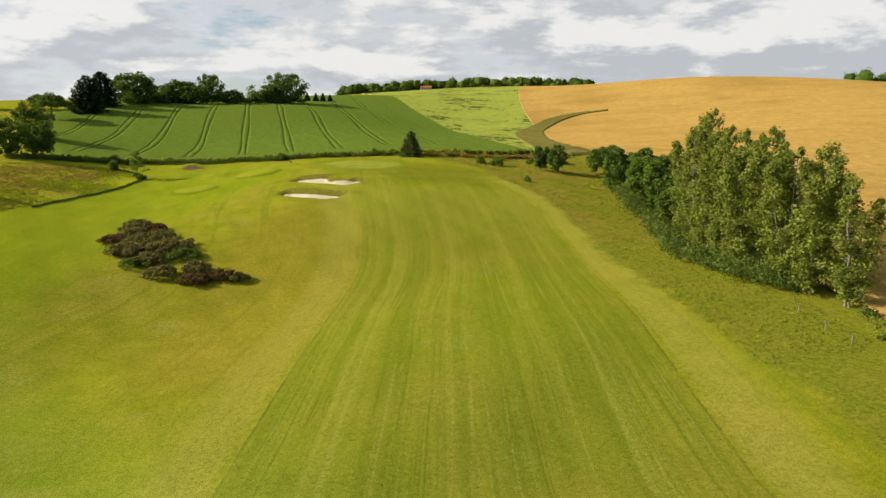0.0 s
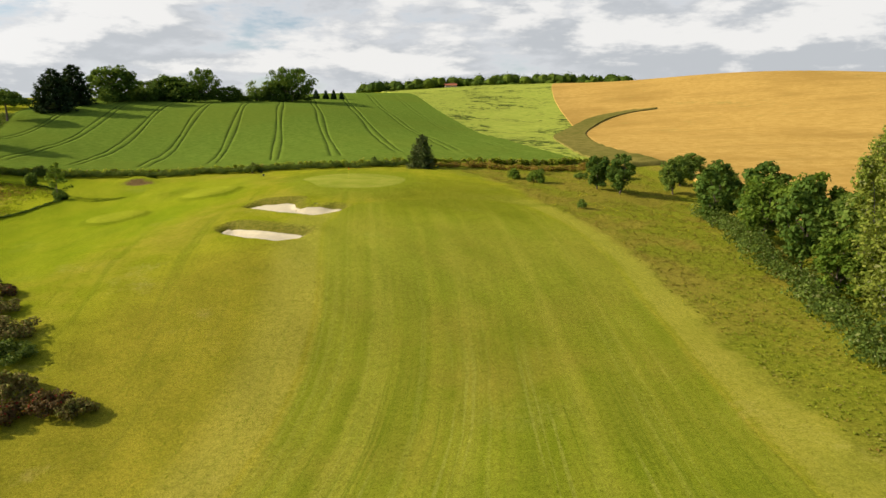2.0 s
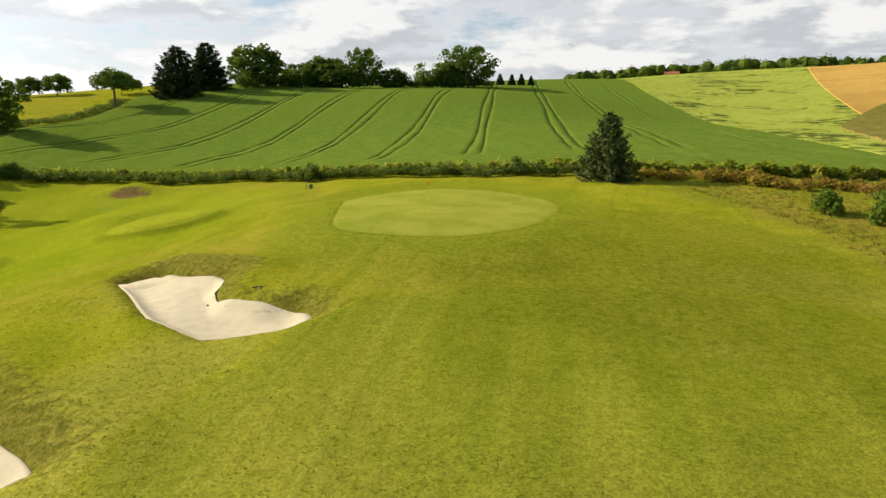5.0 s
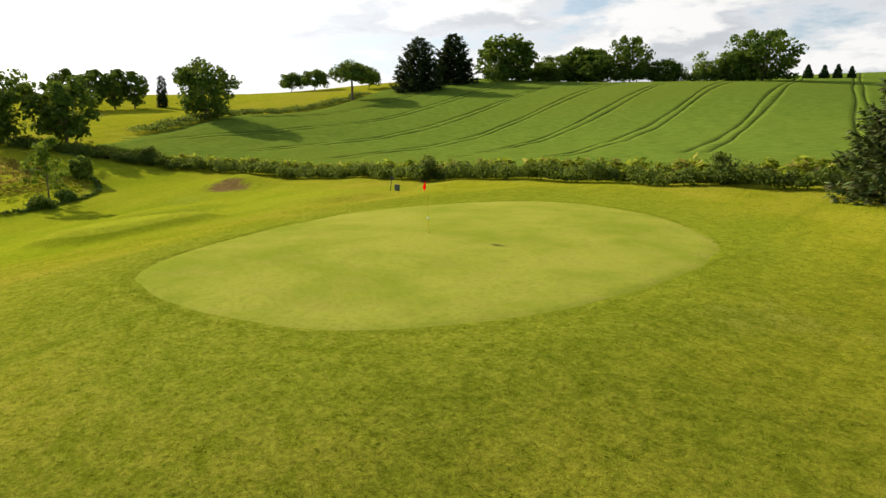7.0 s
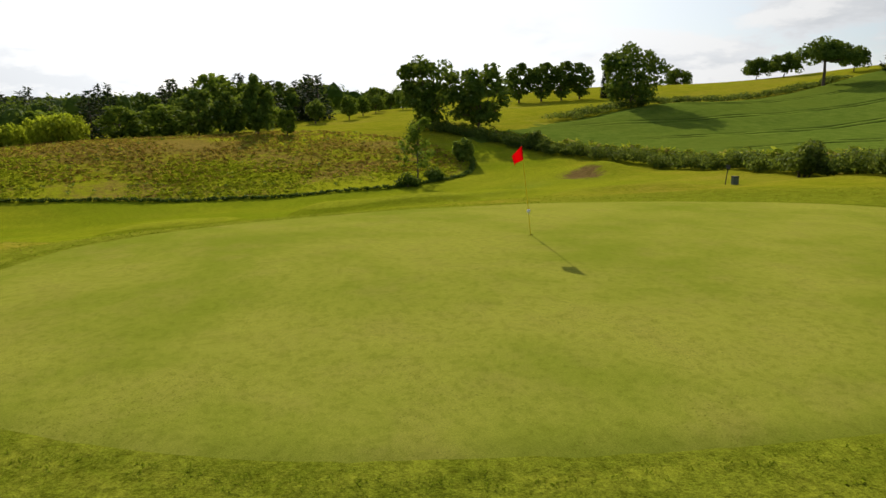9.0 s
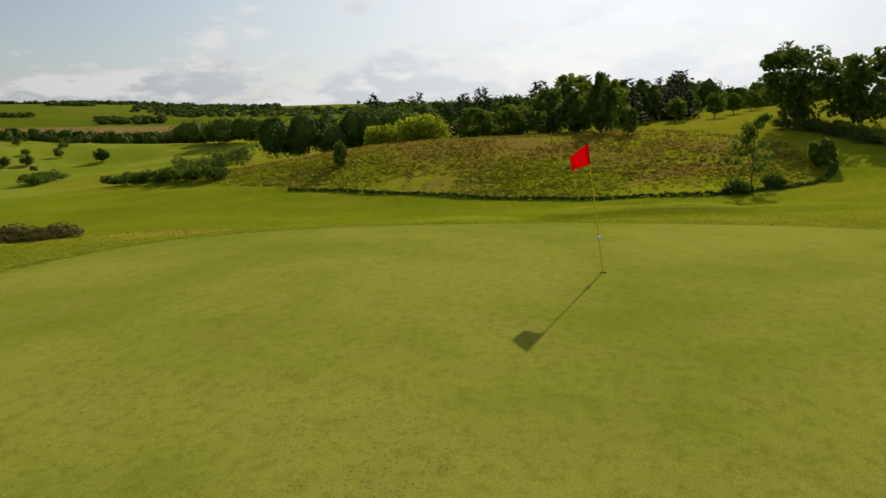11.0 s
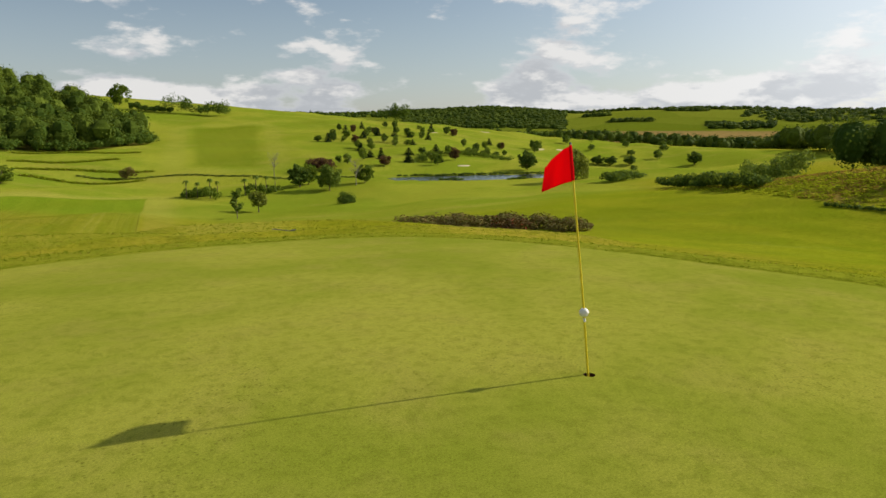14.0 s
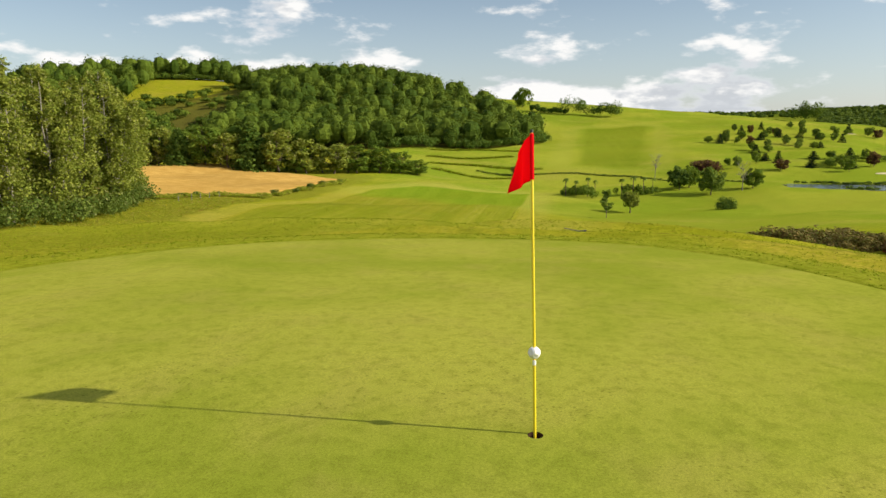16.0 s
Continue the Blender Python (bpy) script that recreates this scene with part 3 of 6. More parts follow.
def land(x, y):
    """Height of the ground."""
    x, y = np.atleast_1d(np.asarray(x, float)), np.atleast_1d(np.asarray(y, float))
    z = bare_land(x, y)
    dome = -np.where(x < 0, 0.0048, 0.0026) * x ** 2 - np.where(y < 0, 0.0034, 0.0004) * y ** 2
    sd = green_sd(x, y)
    z = z + (dome - z) * smooth(sd, 5.0, 0.5)
    z = z - 0.58 * smooth(sd, 0.2, 7.0) * smooth(x, -8, 2) * smooth(-y, 5, 15) * smooth(-y, 75, 42)
    near = smooth(np.hypot(x + 10, y + 40), 190, 120)
    z = z + near * (0.10 * np.sin(x * 0.31 + 0.7 * np.sin(y * 0.13)) * np.sin(y * 0.23 + 1.3) + 0.05 * np.sin(x * 0.9 + y * 0.5)) * smooth(sd, 1.0, 9.0)
    for pit, deep in ((BUNKER_NEAR, 0.85), (BUNKER_FAR, 0.85)):
        s = shape(x, y, pit)
        back = smooth(s, 5.0, 1.2) * smooth(-s, 0.4, -0.5)
        crest = np.clip(((y - np.mean([q[1] for q in pit])) + 0.35 * (x - np.mean([q[0] for q in pit]))) / 3.0, 0, 1)
        z = z + 0.35 * back * crest - deep * smooth(s, 0.8 + 1.5 * crest, -0.9)
    roll = smooth(np.hypot(x + 80, y + 300), 330, 230) * smooth(np.hypot(x, y), 95, 150) * smooth(-y, 40, 110)
    z = z + roll * (0.55 * np.sin(x * 0.105 + 1.4 * np.sin(y * 0.043)) * np.sin(y * 0.092 + 0.8) + 0.30 * np.sin(x * 0.19 - y * 0.15))
    s = shape(x, y, POND)
    z = z + (POND_LEVEL + 0.12 - z) * smooth(s, 34, 1) - 1.2 * smooth(s, 0.5, -3)
    r = np.hypot((x - DIRT_AT[0] + 0.9) / 5.0, (y - DIRT_AT[1] - 2.4) / 3.2)
    z = z + 1.25 * np.exp(-r ** 2 * 1.6)
    r = np.hypot((x - DIRT_AT[0]) / 2.6, (y - DIRT_AT[1]) / 1.3)
    z = z - 0.45 * np.exp(-r ** 2 * 1.4)
    for mx, my, mr, mh in TEES + [(-20, 12, 5, 0.35), (-36, 8, 6, 0.5)]:
        z = z + mh * smooth(np.hypot(x - mx, y - my), mr, mr * 0.5)
    return z


def on(x, y, lift=0.0):
    return float(land(x, y)[0]) + lift


def mesh(name, verts, faces, mat=None, smooth_=True):
    """A mesh from arrays of corners and of faces with equally many corners."""
    me = bpy.data.meshes.new(name)
    verts, faces = np.asarray(verts, np.float32), np.asarray(faces, np.int32)
    n, k = faces.shape
    me.vertices.add(len(verts))
    me.vertices.foreach_set("co", verts.ravel())
    me.loops.add(n * k)
    me.loops.foreach_set("vertex_index", faces.ravel())
    me.polygons.add(n)
    me.polygons.foreach_set("loop_start", np.arange(0, n * k, k, dtype=np.int32))
    me.polygons.foreach_set("use_smooth", np.full(n, smooth_))
    me.update(calc_edges=True)
    if mat:
        me.materials.append(mat)
    return me


def note(me, name, values):
    me.attributes.new(name, "FLOAT", "POINT").data.foreach_set("value", np.asarray(values, np.float32))


def grid_faces(nu, nv, keep=None):
    a = (np.arange(nu - 1)[:, None] * nv + np.arange(nv - 1)[None, :]).ravel()
    f = np.stack([a, a + nv, a + nv + 1, a + 1], 1)
    return f if keep is None else f[keep.ravel()]


def part(name, me, parent=None, label=""):
    ob = new(name, me)
    if parent:
        ob.parent = parent
    if label:
        tagged(ob, label)
    return ob


def thing(name, label, category, group="", kind="", at=(0, 0, 0)):
    ob = new(name)
    ob.location = at
    ob.empty_display_size = 0.2
    return tagged(ob, label, category, group, kind)


def lane(x, y):
    """How far across the fairway a point lies, from 0 to 34, as the mower's lanes bend with its edges."""
    left = np.interp(y, (-190, -150, -105, -90, -79, -70, -59, -51, -43, -33, -20, 10), (-3, -1, 1.5, 2.8, 4.6, 5.2, 4.8, 3.8, 2.6, 1.5, 0, -2))
    right = np.interp(y, (-190, -150, -105, -92, -75, -59, -44, -30, -15, 10), (33, 36, 36.5, 36.5, 36.8, 37, 36.5, 35, 33, 31))
    return 34 * (x - left) / (right - left)


def build_ground():
    u = np.linspace(-1, 1, 450)
    xs = 15 * np.sinh(6.24 * u) + 0
    ys = 17 * np.sinh(6.12 * u) - 22
    x, y = [g.ravel() for g in np.meshgrid(xs, ys, indexing="ij")]
    z = land(x, y)
    sd = green_sd(x, y)
    z = z - 0.30 * smooth(sd, -0.35, -1.0)
    for pit in (BUNKER_NEAR, BUNKER_FAR):
        z = z - 0.40 * smooth(shape(x, y, pit), 0.12, -0.5)
    me = mesh("ground", np.stack([x, y, z], 1), grid_faces(450, 450), TURF)
    lip = []
    for pit in (BUNKER_NEAR, BUNKER_FAR):
        cx, cy = np.mean(np.array(pit), 0)
        lip.append(shape(x, y, pit) - 1.8 * np.clip(((y - cy) + 0.35 * (x - cx)) / 4.0, 0, 1))
    for name, value in (("fairway", shape(x, y, FAIRWAY)), ("second_fairway", shape(x, y, FAR_FAIRWAY)), ("rough", shape(x, y, ROUGH)), ("meadow", shape(x, y, MEADOW)), ("plough", shape(x, y, PLOUGH)),
                        ("vale", shape(x, y, VALE)), ("fringe", sd), ("dirt", (np.hypot((x - DIRT_AT[0]) / 2.0, y - DIRT_AT[1]) - 1.5)), ("distance", np.hypot(x, y)), ("dry", shape(x, y, DRY)), ("wood_floor", np.maximum(shape(x, y, WOOD_EDGE), -shape(x, y, HILL_FIELD))), ("apron", shape(x, y, APRON)), ("low_ground", shape(x, y, LOW_GROUND)), ("lane", lane(x, y)), ("tee", np.min([np.hypot(x - q[0], y - q[1]) - 0.72 * q[2] for q in TEES], 0)), ("sand_lip", np.minimum(*lip))):
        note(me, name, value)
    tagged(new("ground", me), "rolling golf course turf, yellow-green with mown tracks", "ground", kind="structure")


def build_green():
    """The putting green: a mown sheet with the cup cut out of it."""
    na, nr = 160, 60
    a = np.linspace(0, 2 * np.pi, na, endpoint=False)
    reach = []
    for t in a:
        lo, hi = 0.0, 30.0
        for _ in range(40):
            m = (lo + hi) / 2
            if green_sd(np.array([m * math.cos(t)]), np.array([m * math.sin(t)]))[0] > 0:
                hi = m
            else:
                lo = m
        reach.append(lo + 0.05 * math.sin(5 * t) + 0.04 * math.sin(11 * t + 1))
    reach = np.array(reach)
    s = np.linspace(0, 1, nr) ** 1.7
    r = 0.054 + (reach[None, :] - 0.054) * s[:, None]
    x, y = (r * np.cos(a)).ravel(), (r * np.sin(a)).ravel()
    z = land(x, y) + 0.022
    z[-na:] -= 0.05
    i = np.arange(nr - 1)[:, None] * na + np.arange(na)[None, :]
    j = np.arange(nr - 1)[:, None] * na + (np.arange(na)[None, :] + 1) % na
    f = np.stack([i.ravel(), (i + na).ravel(), (j + na).ravel(), j.ravel()], 1)
    tagged(new("putting_green", mesh("putting_green", np.stack([x, y, z], 1), f, GREEN_TURF)),
           "closely mown pale yellow-green oval putting green", "putting green", kind="structure")


def build_bunker(pit, label, lift=0.03, group="bunkers short of the green"):
    b = spline(pit + pit[:1], 65)[:-1]
    c = b.mean(0)
    rings = [c + (b - c) * k for k in np.concatenate([[1.03], np.linspace(1.0, 0.02, 14)])]
    p = np.vstack(rings)
    z = land(p[:, 0], p[:, 1]) + lift + 0.02 * np.sin(p[:, 0] * 5) * np.sin(p[:, 1] * 4.3)
    z[:64] -= 0.25 + 3 * lift
    n, k = 64, len(rings)
    i = np.arange(k - 1)[:, None] * n + np.arange(n)[None, :]
    j = np.arange(k - 1)[:, None] * n + (np.arange(n)[None, :] + 1) % n
    f = np.stack([i.ravel(), j.ravel(), (j + n).ravel(), (i + n).ravel()], 1)
    tagged(new("sand_bunker", mesh("sand_bunker", np.column_stack([p, z]), f, SAND)), label, "bunker", group, "structure")


def loft(name, left, right, nu, nv, lift, mat, label, category, rough=0.12):
    """A standing crop between two edges, with a skirt down to the ground."""
    a, b = spline(left, nu), spline(right, nu)
    s = np.linspace(0, 1, nv)
    g = a[:, None, :] * (1 - s)[None, :, None] + b[:, None, :] * s[None, :, None]
    x, y = g[..., 0], g[..., 1]
    z = land(x.ravel(), y.ravel()).reshape(x.shape) + lift + rough * np.sin(x * 0.9) * np.sin(y * 0.7 + x * 0.2)
    z[0], z[-1], z[:, 0], z[:, -1] = z[0] - lift, z[-1] - lift, z[:, 0] - lift, z[:, -1] - lift
    x[:, 1], y[:, 1], x[:, -2], y[:, -2] = x[:, 0] * .985 + x[:, 1] * .015, y[:, 0] * .985 + y[:, 1] * .015, x[:, -1] * .985 + x[:, -2] * .015, y[:, -1] * .985 + y[:, -2] * .015
    for g_ in (x, y):
        g_[:, 2], g_[:, -3] = g_[:, 0] * .955 + g_[:, 3] * .045, g_[:, -1] * .955 + g_[:, -4] * .045
    z[:, 2], z[:, -3] = z[:, 1], z[:, -2]
    tagged(new(name, mesh(name, np.stack([x.ravel(), y.ravel(), z.ravel()], 1), grid_faces(nu, nv), mat)), label, category, kind="structure")


CROP_EDGE = [(-80, 18), (-64, 28), (-52, 33), (-30, 32), (-8, 30), (8, 31), (24, 31), (36, 30), (52, 33), (54, 60), (48, 100), (34, 200), (20, 300),
             (6, 420), (-70, 420), (-140, 300), (-142, 230), (-136, 160), (-133, 125), (-119, 90), (-108, 62), (-94, 40)]


def build_crop():
    """The green field: rows of crop with wheel tracks pressed into it."""
    along, across = np.array((-0.226, 0.974)), np.array((0.974, 0.226))
    us, wheel = [], []
    for k in range(-9, 7):
        mid = 2.4 + 15.0 * k
        for off, w in ((-7.5, 0), (-6.0, 0), (-4.6, 0), (-3.2, 0), (-2.0, 0), (-1.24, 0), (-1.16, 1), (-0.84, 1), (-0.76, 0), (0, 0), (0.76, 0), (0.84, 1), (1.16, 1), (1.24, 0), (2.0, 0), (3.2, 0), (4.6, 0), (6.0, 0)):
            us.append(mid + off)
            wheel.append(w)
    us, wheel = np.array(us), np.array(wheel, float)
    vs = np.arange(0, 430, 2.2)
    u, v = np.meshgrid(us, vs, indexing="ij")
    fade = smooth(v, 8, 16)
    bend = 0.022 * (v - 65) - 6 * np.exp(-(v / 34.0) ** 1.4) * smooth(-u, 30, 75)
    bend = bend + smooth(u, 4, 20) * (1.0 + 0.008 * (v - 60))
    uu = u + bend + 0.25 * np.sin(v * 0.07 + u)
    x, y = uu * across[0] + v * along[0], uu * across[1] + v * along[1]
    w = wheel[:, None] * np.ones_like(v) * smooth(v, 50, 58) * (1 - 0.55 * smooth(u, 22, 40))
    rough_ = 0.05 * np.sin(u * 3.1 + v) * np.sin(v * 1.7)
    z = land(x.ravel(), y.ravel()).reshape(x.shape) + 0.50 - 0.07 * w + rough_
    inside = shape(x.ravel(), y.ravel(), CROP_EDGE).reshape(x.shape)
    z = z - 0.5 * smooth(inside, -2.5, 0.5)
    keep = (inside[:-1, :-1] < 0) | (inside[1:, 1:] < 0)
    me = mesh("crop_field", np.stack([x.ravel(), y.ravel(), z.ravel()], 1), grid_faces(*u.shape, keep), CROP)
    note(me, "wheel", w.ravel())
    tagged(new("crop_field", me), "deep green young cereal field with dark wheel tracks", "field", kind="structure")


build_ground()
build_green()
build_bunker(BUNKER_NEAR, "pale sand bunker cut into the mown slope")
build_bunker(BUNKER_FAR, "pale sand bunker with a grassy lip")
for x, y, w in ((-209, -327, 3.6), (-227, -332, 4.2), (-205, -382, 3.6), (-160, -360, 3.2), (-112, -226, 2.8)):
    r_ = np.linspace(0, 2 * np.pi, 14, endpoint=False)
    build_bunker([(x + w * math.cos(k) * (1 + 0.2 * math.sin(2 * k)), y + 0.36 * w * math.sin(k) + 0.2 * w * math.cos(k)) for k in r_], "far sand bunker on the valley course", 0.16, "valley bunkers")
build_crop()
loft("pale_crop_field", [(-34, 470), (-16, 391), (9, 256), (25, 176), (34, 120), (40, 78), (45, 51), (49, 35)],
     [(122.5, 520), (101.5, 420), (82.5, 283), (72.5, 178), (62, 146), (54, 110), (50.5, 61), (51, 38)], 200, 60, 0.55, PALE_CROP,
     "pale green barley field with flattened dark patches", "field", 0.06)
loft("wheat_field", [(120, 520), (99, 420), (80, 283), (70.5, 175), (66, 120), (61.5, 80), (63, 45), (66, 30), (66, 0), (65, -40), (62.5, -75), (60.5, -104), (56, -128), (47, -166), (49, -184)],
     [(360, 520), (350, 440), (340, 360), (330, 290), (330, 230), (330, 180), (330, 130), (330, 80), (330, 40), (320, -10), (300, -60), (260, -110), (210, -150), (150, -185), (112, -197)],
     240, 90, 0.5, WHEAT, "ripe golden wheat field on a hillside", "field", 0.05)
loft("grass_bank", [(119, 216), (101, 212), (82, 194), (63, 150), (53, 110), (50, 61), (51, 38), (58, 29)],
     [(117, 212), (102, 204), (85, 180), (70, 140), (62.5, 98), (60.5, 64), (63.5, 41), (66, 31)], 160, 14, 0.95, BANK,
     "strip of rank brownish grass curving into the wheat", "grass strip", 0.14)

water_mat, wn, wb, _ = material("pond_water", 0.14, 0.5)
wb.inputs["Base Color"].default_value = (0.035, 0.045, 0.035, 1)
bumped(wn, wb, wn.noise(1.5, place(wn), 3.0), 0.4, 0.12)
rim = spline(POND + POND[:1], 80)[:-1]
rim = rim.mean(0) + (rim - rim.mean(0)) * 1.06
fan = [(0, i + 1, (i + 1) % 79 + 1) for i in range(79)]
tagged(new("pond", mesh("pond", np.column_stack([np.vstack([rim.mean(0), rim]), np.full(80, POND_LEVEL)]), fan, water_mat)), "still grey pond reflecting the sky", "pond", kind="structure")


# ---- plants ----
def rng_of(seed):
    return np.random.default_rng(seed)


def tube(points, radii, sides=7):
    """Corners and faces of a bent, tapered stem."""
    p, v, f = np.array(points, float), [], []
    for i in range(len(p)):
        d = p[min(i + 1, len(p) - 1)] - p[max(i - 1, 0)]
        d = d / (np.linalg.norm(d) + 1e-9)
        s = np.cross(d, (0.31, 0.95, 0.07))
        s = s / (np.linalg.norm(s) + 1e-9)
        t = np.cross(d, s)
        for k in range(sides):
            a = 2 * math.pi * k / sides
            v.append(p[i] + radii[i] * (math.cos(a) * s + math.sin(a) * t))
    for i in range(len(p) - 1):
        for k in range(sides):
            m = (k + 1) % sides
            f.append((i * sides + k, i * sides + m, (i + 1) * sides + m, (i + 1) * sides + k))
    return np.array(v), np.array(f)


def joined(pieces):
    v, f, n = [], [], 0
    for a, b in pieces:
        v.append(a)
        f.append(b + n)
        n += len(a)
    return np.vstack(v), np.vstack(f)


def leaves(r, centres, radii, count, size, up=0.35, inner=0.55, long=1.0, loose=0.75, outer=1.06):
    """Leaf clusters strewn about blobs: count quads a blob, facing mostly outwards."""
    centres, radii = np.asarray(centres, float), np.asarray(radii, float)
    if radii.ndim == 1:
        radii = np.repeat(radii[:, None], 3, 1)
    c, k = np.repeat(centres, count, 0), np.repeat(radii, count, 0)
    n = len(c)
    d = r.normal(size=(n, 3))
    d /= np.linalg.norm(d, axis=1)[:, None]
    far = inner + (outer - inner) * r.random(n) ** 0.6
    p = c + d * k * far[:, None]
    face = d + loose * r.normal(size=(n, 3)) + np.array((0, 0, up))
    face /= np.linalg.norm(face, axis=1)[:, None]
    s = np.cross(face, r.normal(size=(n, 3)))
    s /= np.linalg.norm(s, axis=1)[:, None]
    t = np.cross(face, s)
    w = (size * (0.55 + 0.8 * r.random(n)))[:, None]
    h = w * long
    v = np.stack([p - s * w * 0.5, p - t * h * 0.42 + s * w * 0.1, p + s * w * 0.5, p + t * h * 0.5 - s * w * 0.08], 1).reshape(-1, 3)
    return v, np.arange(4 * n).reshape(-1, 4)


def plant(name, label, category, group, trunk, trunk_mat, crown, crown_mat, extra=()):
    t = thing(name, label, category, group)
    if trunk is not None:
        part("trunk", mesh("trunk", *trunk, trunk_mat), t)
    if crown is not None:
        part("crown", mesh("crown", *crown, crown_mat, False), t)
    for n, shape_, mat in extra:
        part(n, mesh(n, *shape_, mat, False), t)
    return t


def wander(r, a, b, n, loose):
    s = np.linspace(0, 1, n)[:, None]
    p = np.array(a) * (1 - s) + np.array(b) * s
    p[1:-1] += r.normal(size=(n - 2, 3)) * loose
    return p


def broadleaf(seed, h, w, leaf_mat, count=150, size=0.42, bare=0.24, blobs=0, bark=None, name="broadleaf_tree", flat=1.0):
    """A round-headed tree: trunk, limbs and a crown of many clumps with gaps."""
    total = count * (blobs or 40)
    blobs = int(1.5 * (blobs or 40))
    r = rng_of(seed)
    c, k = [], []
    while len(c) < blobs:
        x, y, z = r.uniform(-1, 1, 3)
        a = math.atan2(y, x)
        wide = (1 - z ** 2.4) ** 0.5 if z > 0 else 1 - 0.42 * (-z) ** 2.5
        wide *= 1.0 + 0.09 * math.sin(3 * a + seed + 2 * z) + 0.06 * math.sin(5 * a + 2 * seed)
        if math.hypot(x, y) > wide or (math.hypot(x, y) < 0.45 and abs(z) < 0.5):
            continue
        size_ = w * (0.075 + 0.085 * r.random()) * (60.0 / blobs) ** 0.4
        k.append(np.array((1, 1, 0.85)) * size_)
        low, high = h * bare + 0.5 * size_, h - 0.8 * size_
        c.append(np.array((x * (0.5 * w - 0.8 * size_), y * (0.5 * w - 0.8 * size_), (low + high) / 2 + z * (high - low) / 2 * flat)))
    r0 = h * 0.015 + 0.04
    fork = np.array((r.normal() * 0.03 * h, r.normal() * 0.03 * h, h * (bare + 0.12)))
    pieces = [tube([(0, 0, -0.3), (0.01 * h, 0, h * bare * 0.5), fork, (fork[0] * 1.5, fork[1] * 1.5, h * 0.72)], [r0 * 1.5, r0, r0 * 0.8, r0 * 0.25])]
    for q in c[:11]:
        start = fork * (0.75 + 0.3 * r.random())
        pieces.append(tube(wander(r, start, q, 4, 0.03 * h), [r0 * 0.5, r0 * 0.35, r0 * 0.22, r0 * 0.08], 5))
    return plant(name, "", "tree", "", joined(pieces), bark or BARK, leaves(r, c, k, int(0.52 * total / blobs), size * 1.30, 0.35, 0.4), leaf_mat)


def poplar(seed, h, w):
    """A tall aspen: slender pale stems, boughs that sweep up, and a ragged egg-shaped crown with several heads."""
    r = rng_of(seed)
    pieces, c, k = [], [], []
    heads = [(r.normal() * 0.10 * w, r.normal() * 0.10 * w, 1.0), (r.normal() * 0.25 * w, r.normal() * 0.25 * w, 0.90), (r.normal() * 0.25 * w, r.normal() * 0.25 * w, 0.82)]
    for s, (hx, hy, up) in enumerate(heads):
        foot = r.normal(size=2) * 0.3 * s
        stem = wander(r, (foot[0], foot[1], -0.3), (hx, hy, h * up * 1.06), 6, 0.10)
        pieces.append(tube(stem, np.linspace(0.17, 0.025, 6) * (1 - 0.2 * s), 7))
        for z in np.linspace(0.08, 0.97, 34):
            base = np.array([np.interp(z, np.linspace(0, 1, 6), stem[:, q]) for q in range(3)])
            a = r.random() * 6.28
            wide = math.sin(math.pi * min(1, z * 0.78 + 0.18)) ** 0.75
            out = w * 0.42 * wide * (0.3 + 0.7 * r.random() ** 0.6) * (1.0, 0.75, 0.7)[s]
            q = base + np.array((math.cos(a) * out, math.sin(a) * out, 0.35 * out))
            pieces.append(tube([base - (0, 0, 0.4), (base * 0.45 + q * 0.55) - (0, 0, 0.1 * out), q], [0.045, 0.03, 0.010], 4))
            big = (0.55 + 0.55 * r.random()) * (0.75 + 0.35 * wide)
            c += [q, base * 0.4 + q * 0.6]
            k += [np.array((0.85, 0.85, 1.15)) * big, np.array((0.7, 0.7, 0.9)) * big]
    return plant("poplar_tree", "", "tree", "", joined(pieces), PALE_BARK, leaves(r, c, k, 50, 0.31, 0.25, 0.25), POPLAR)


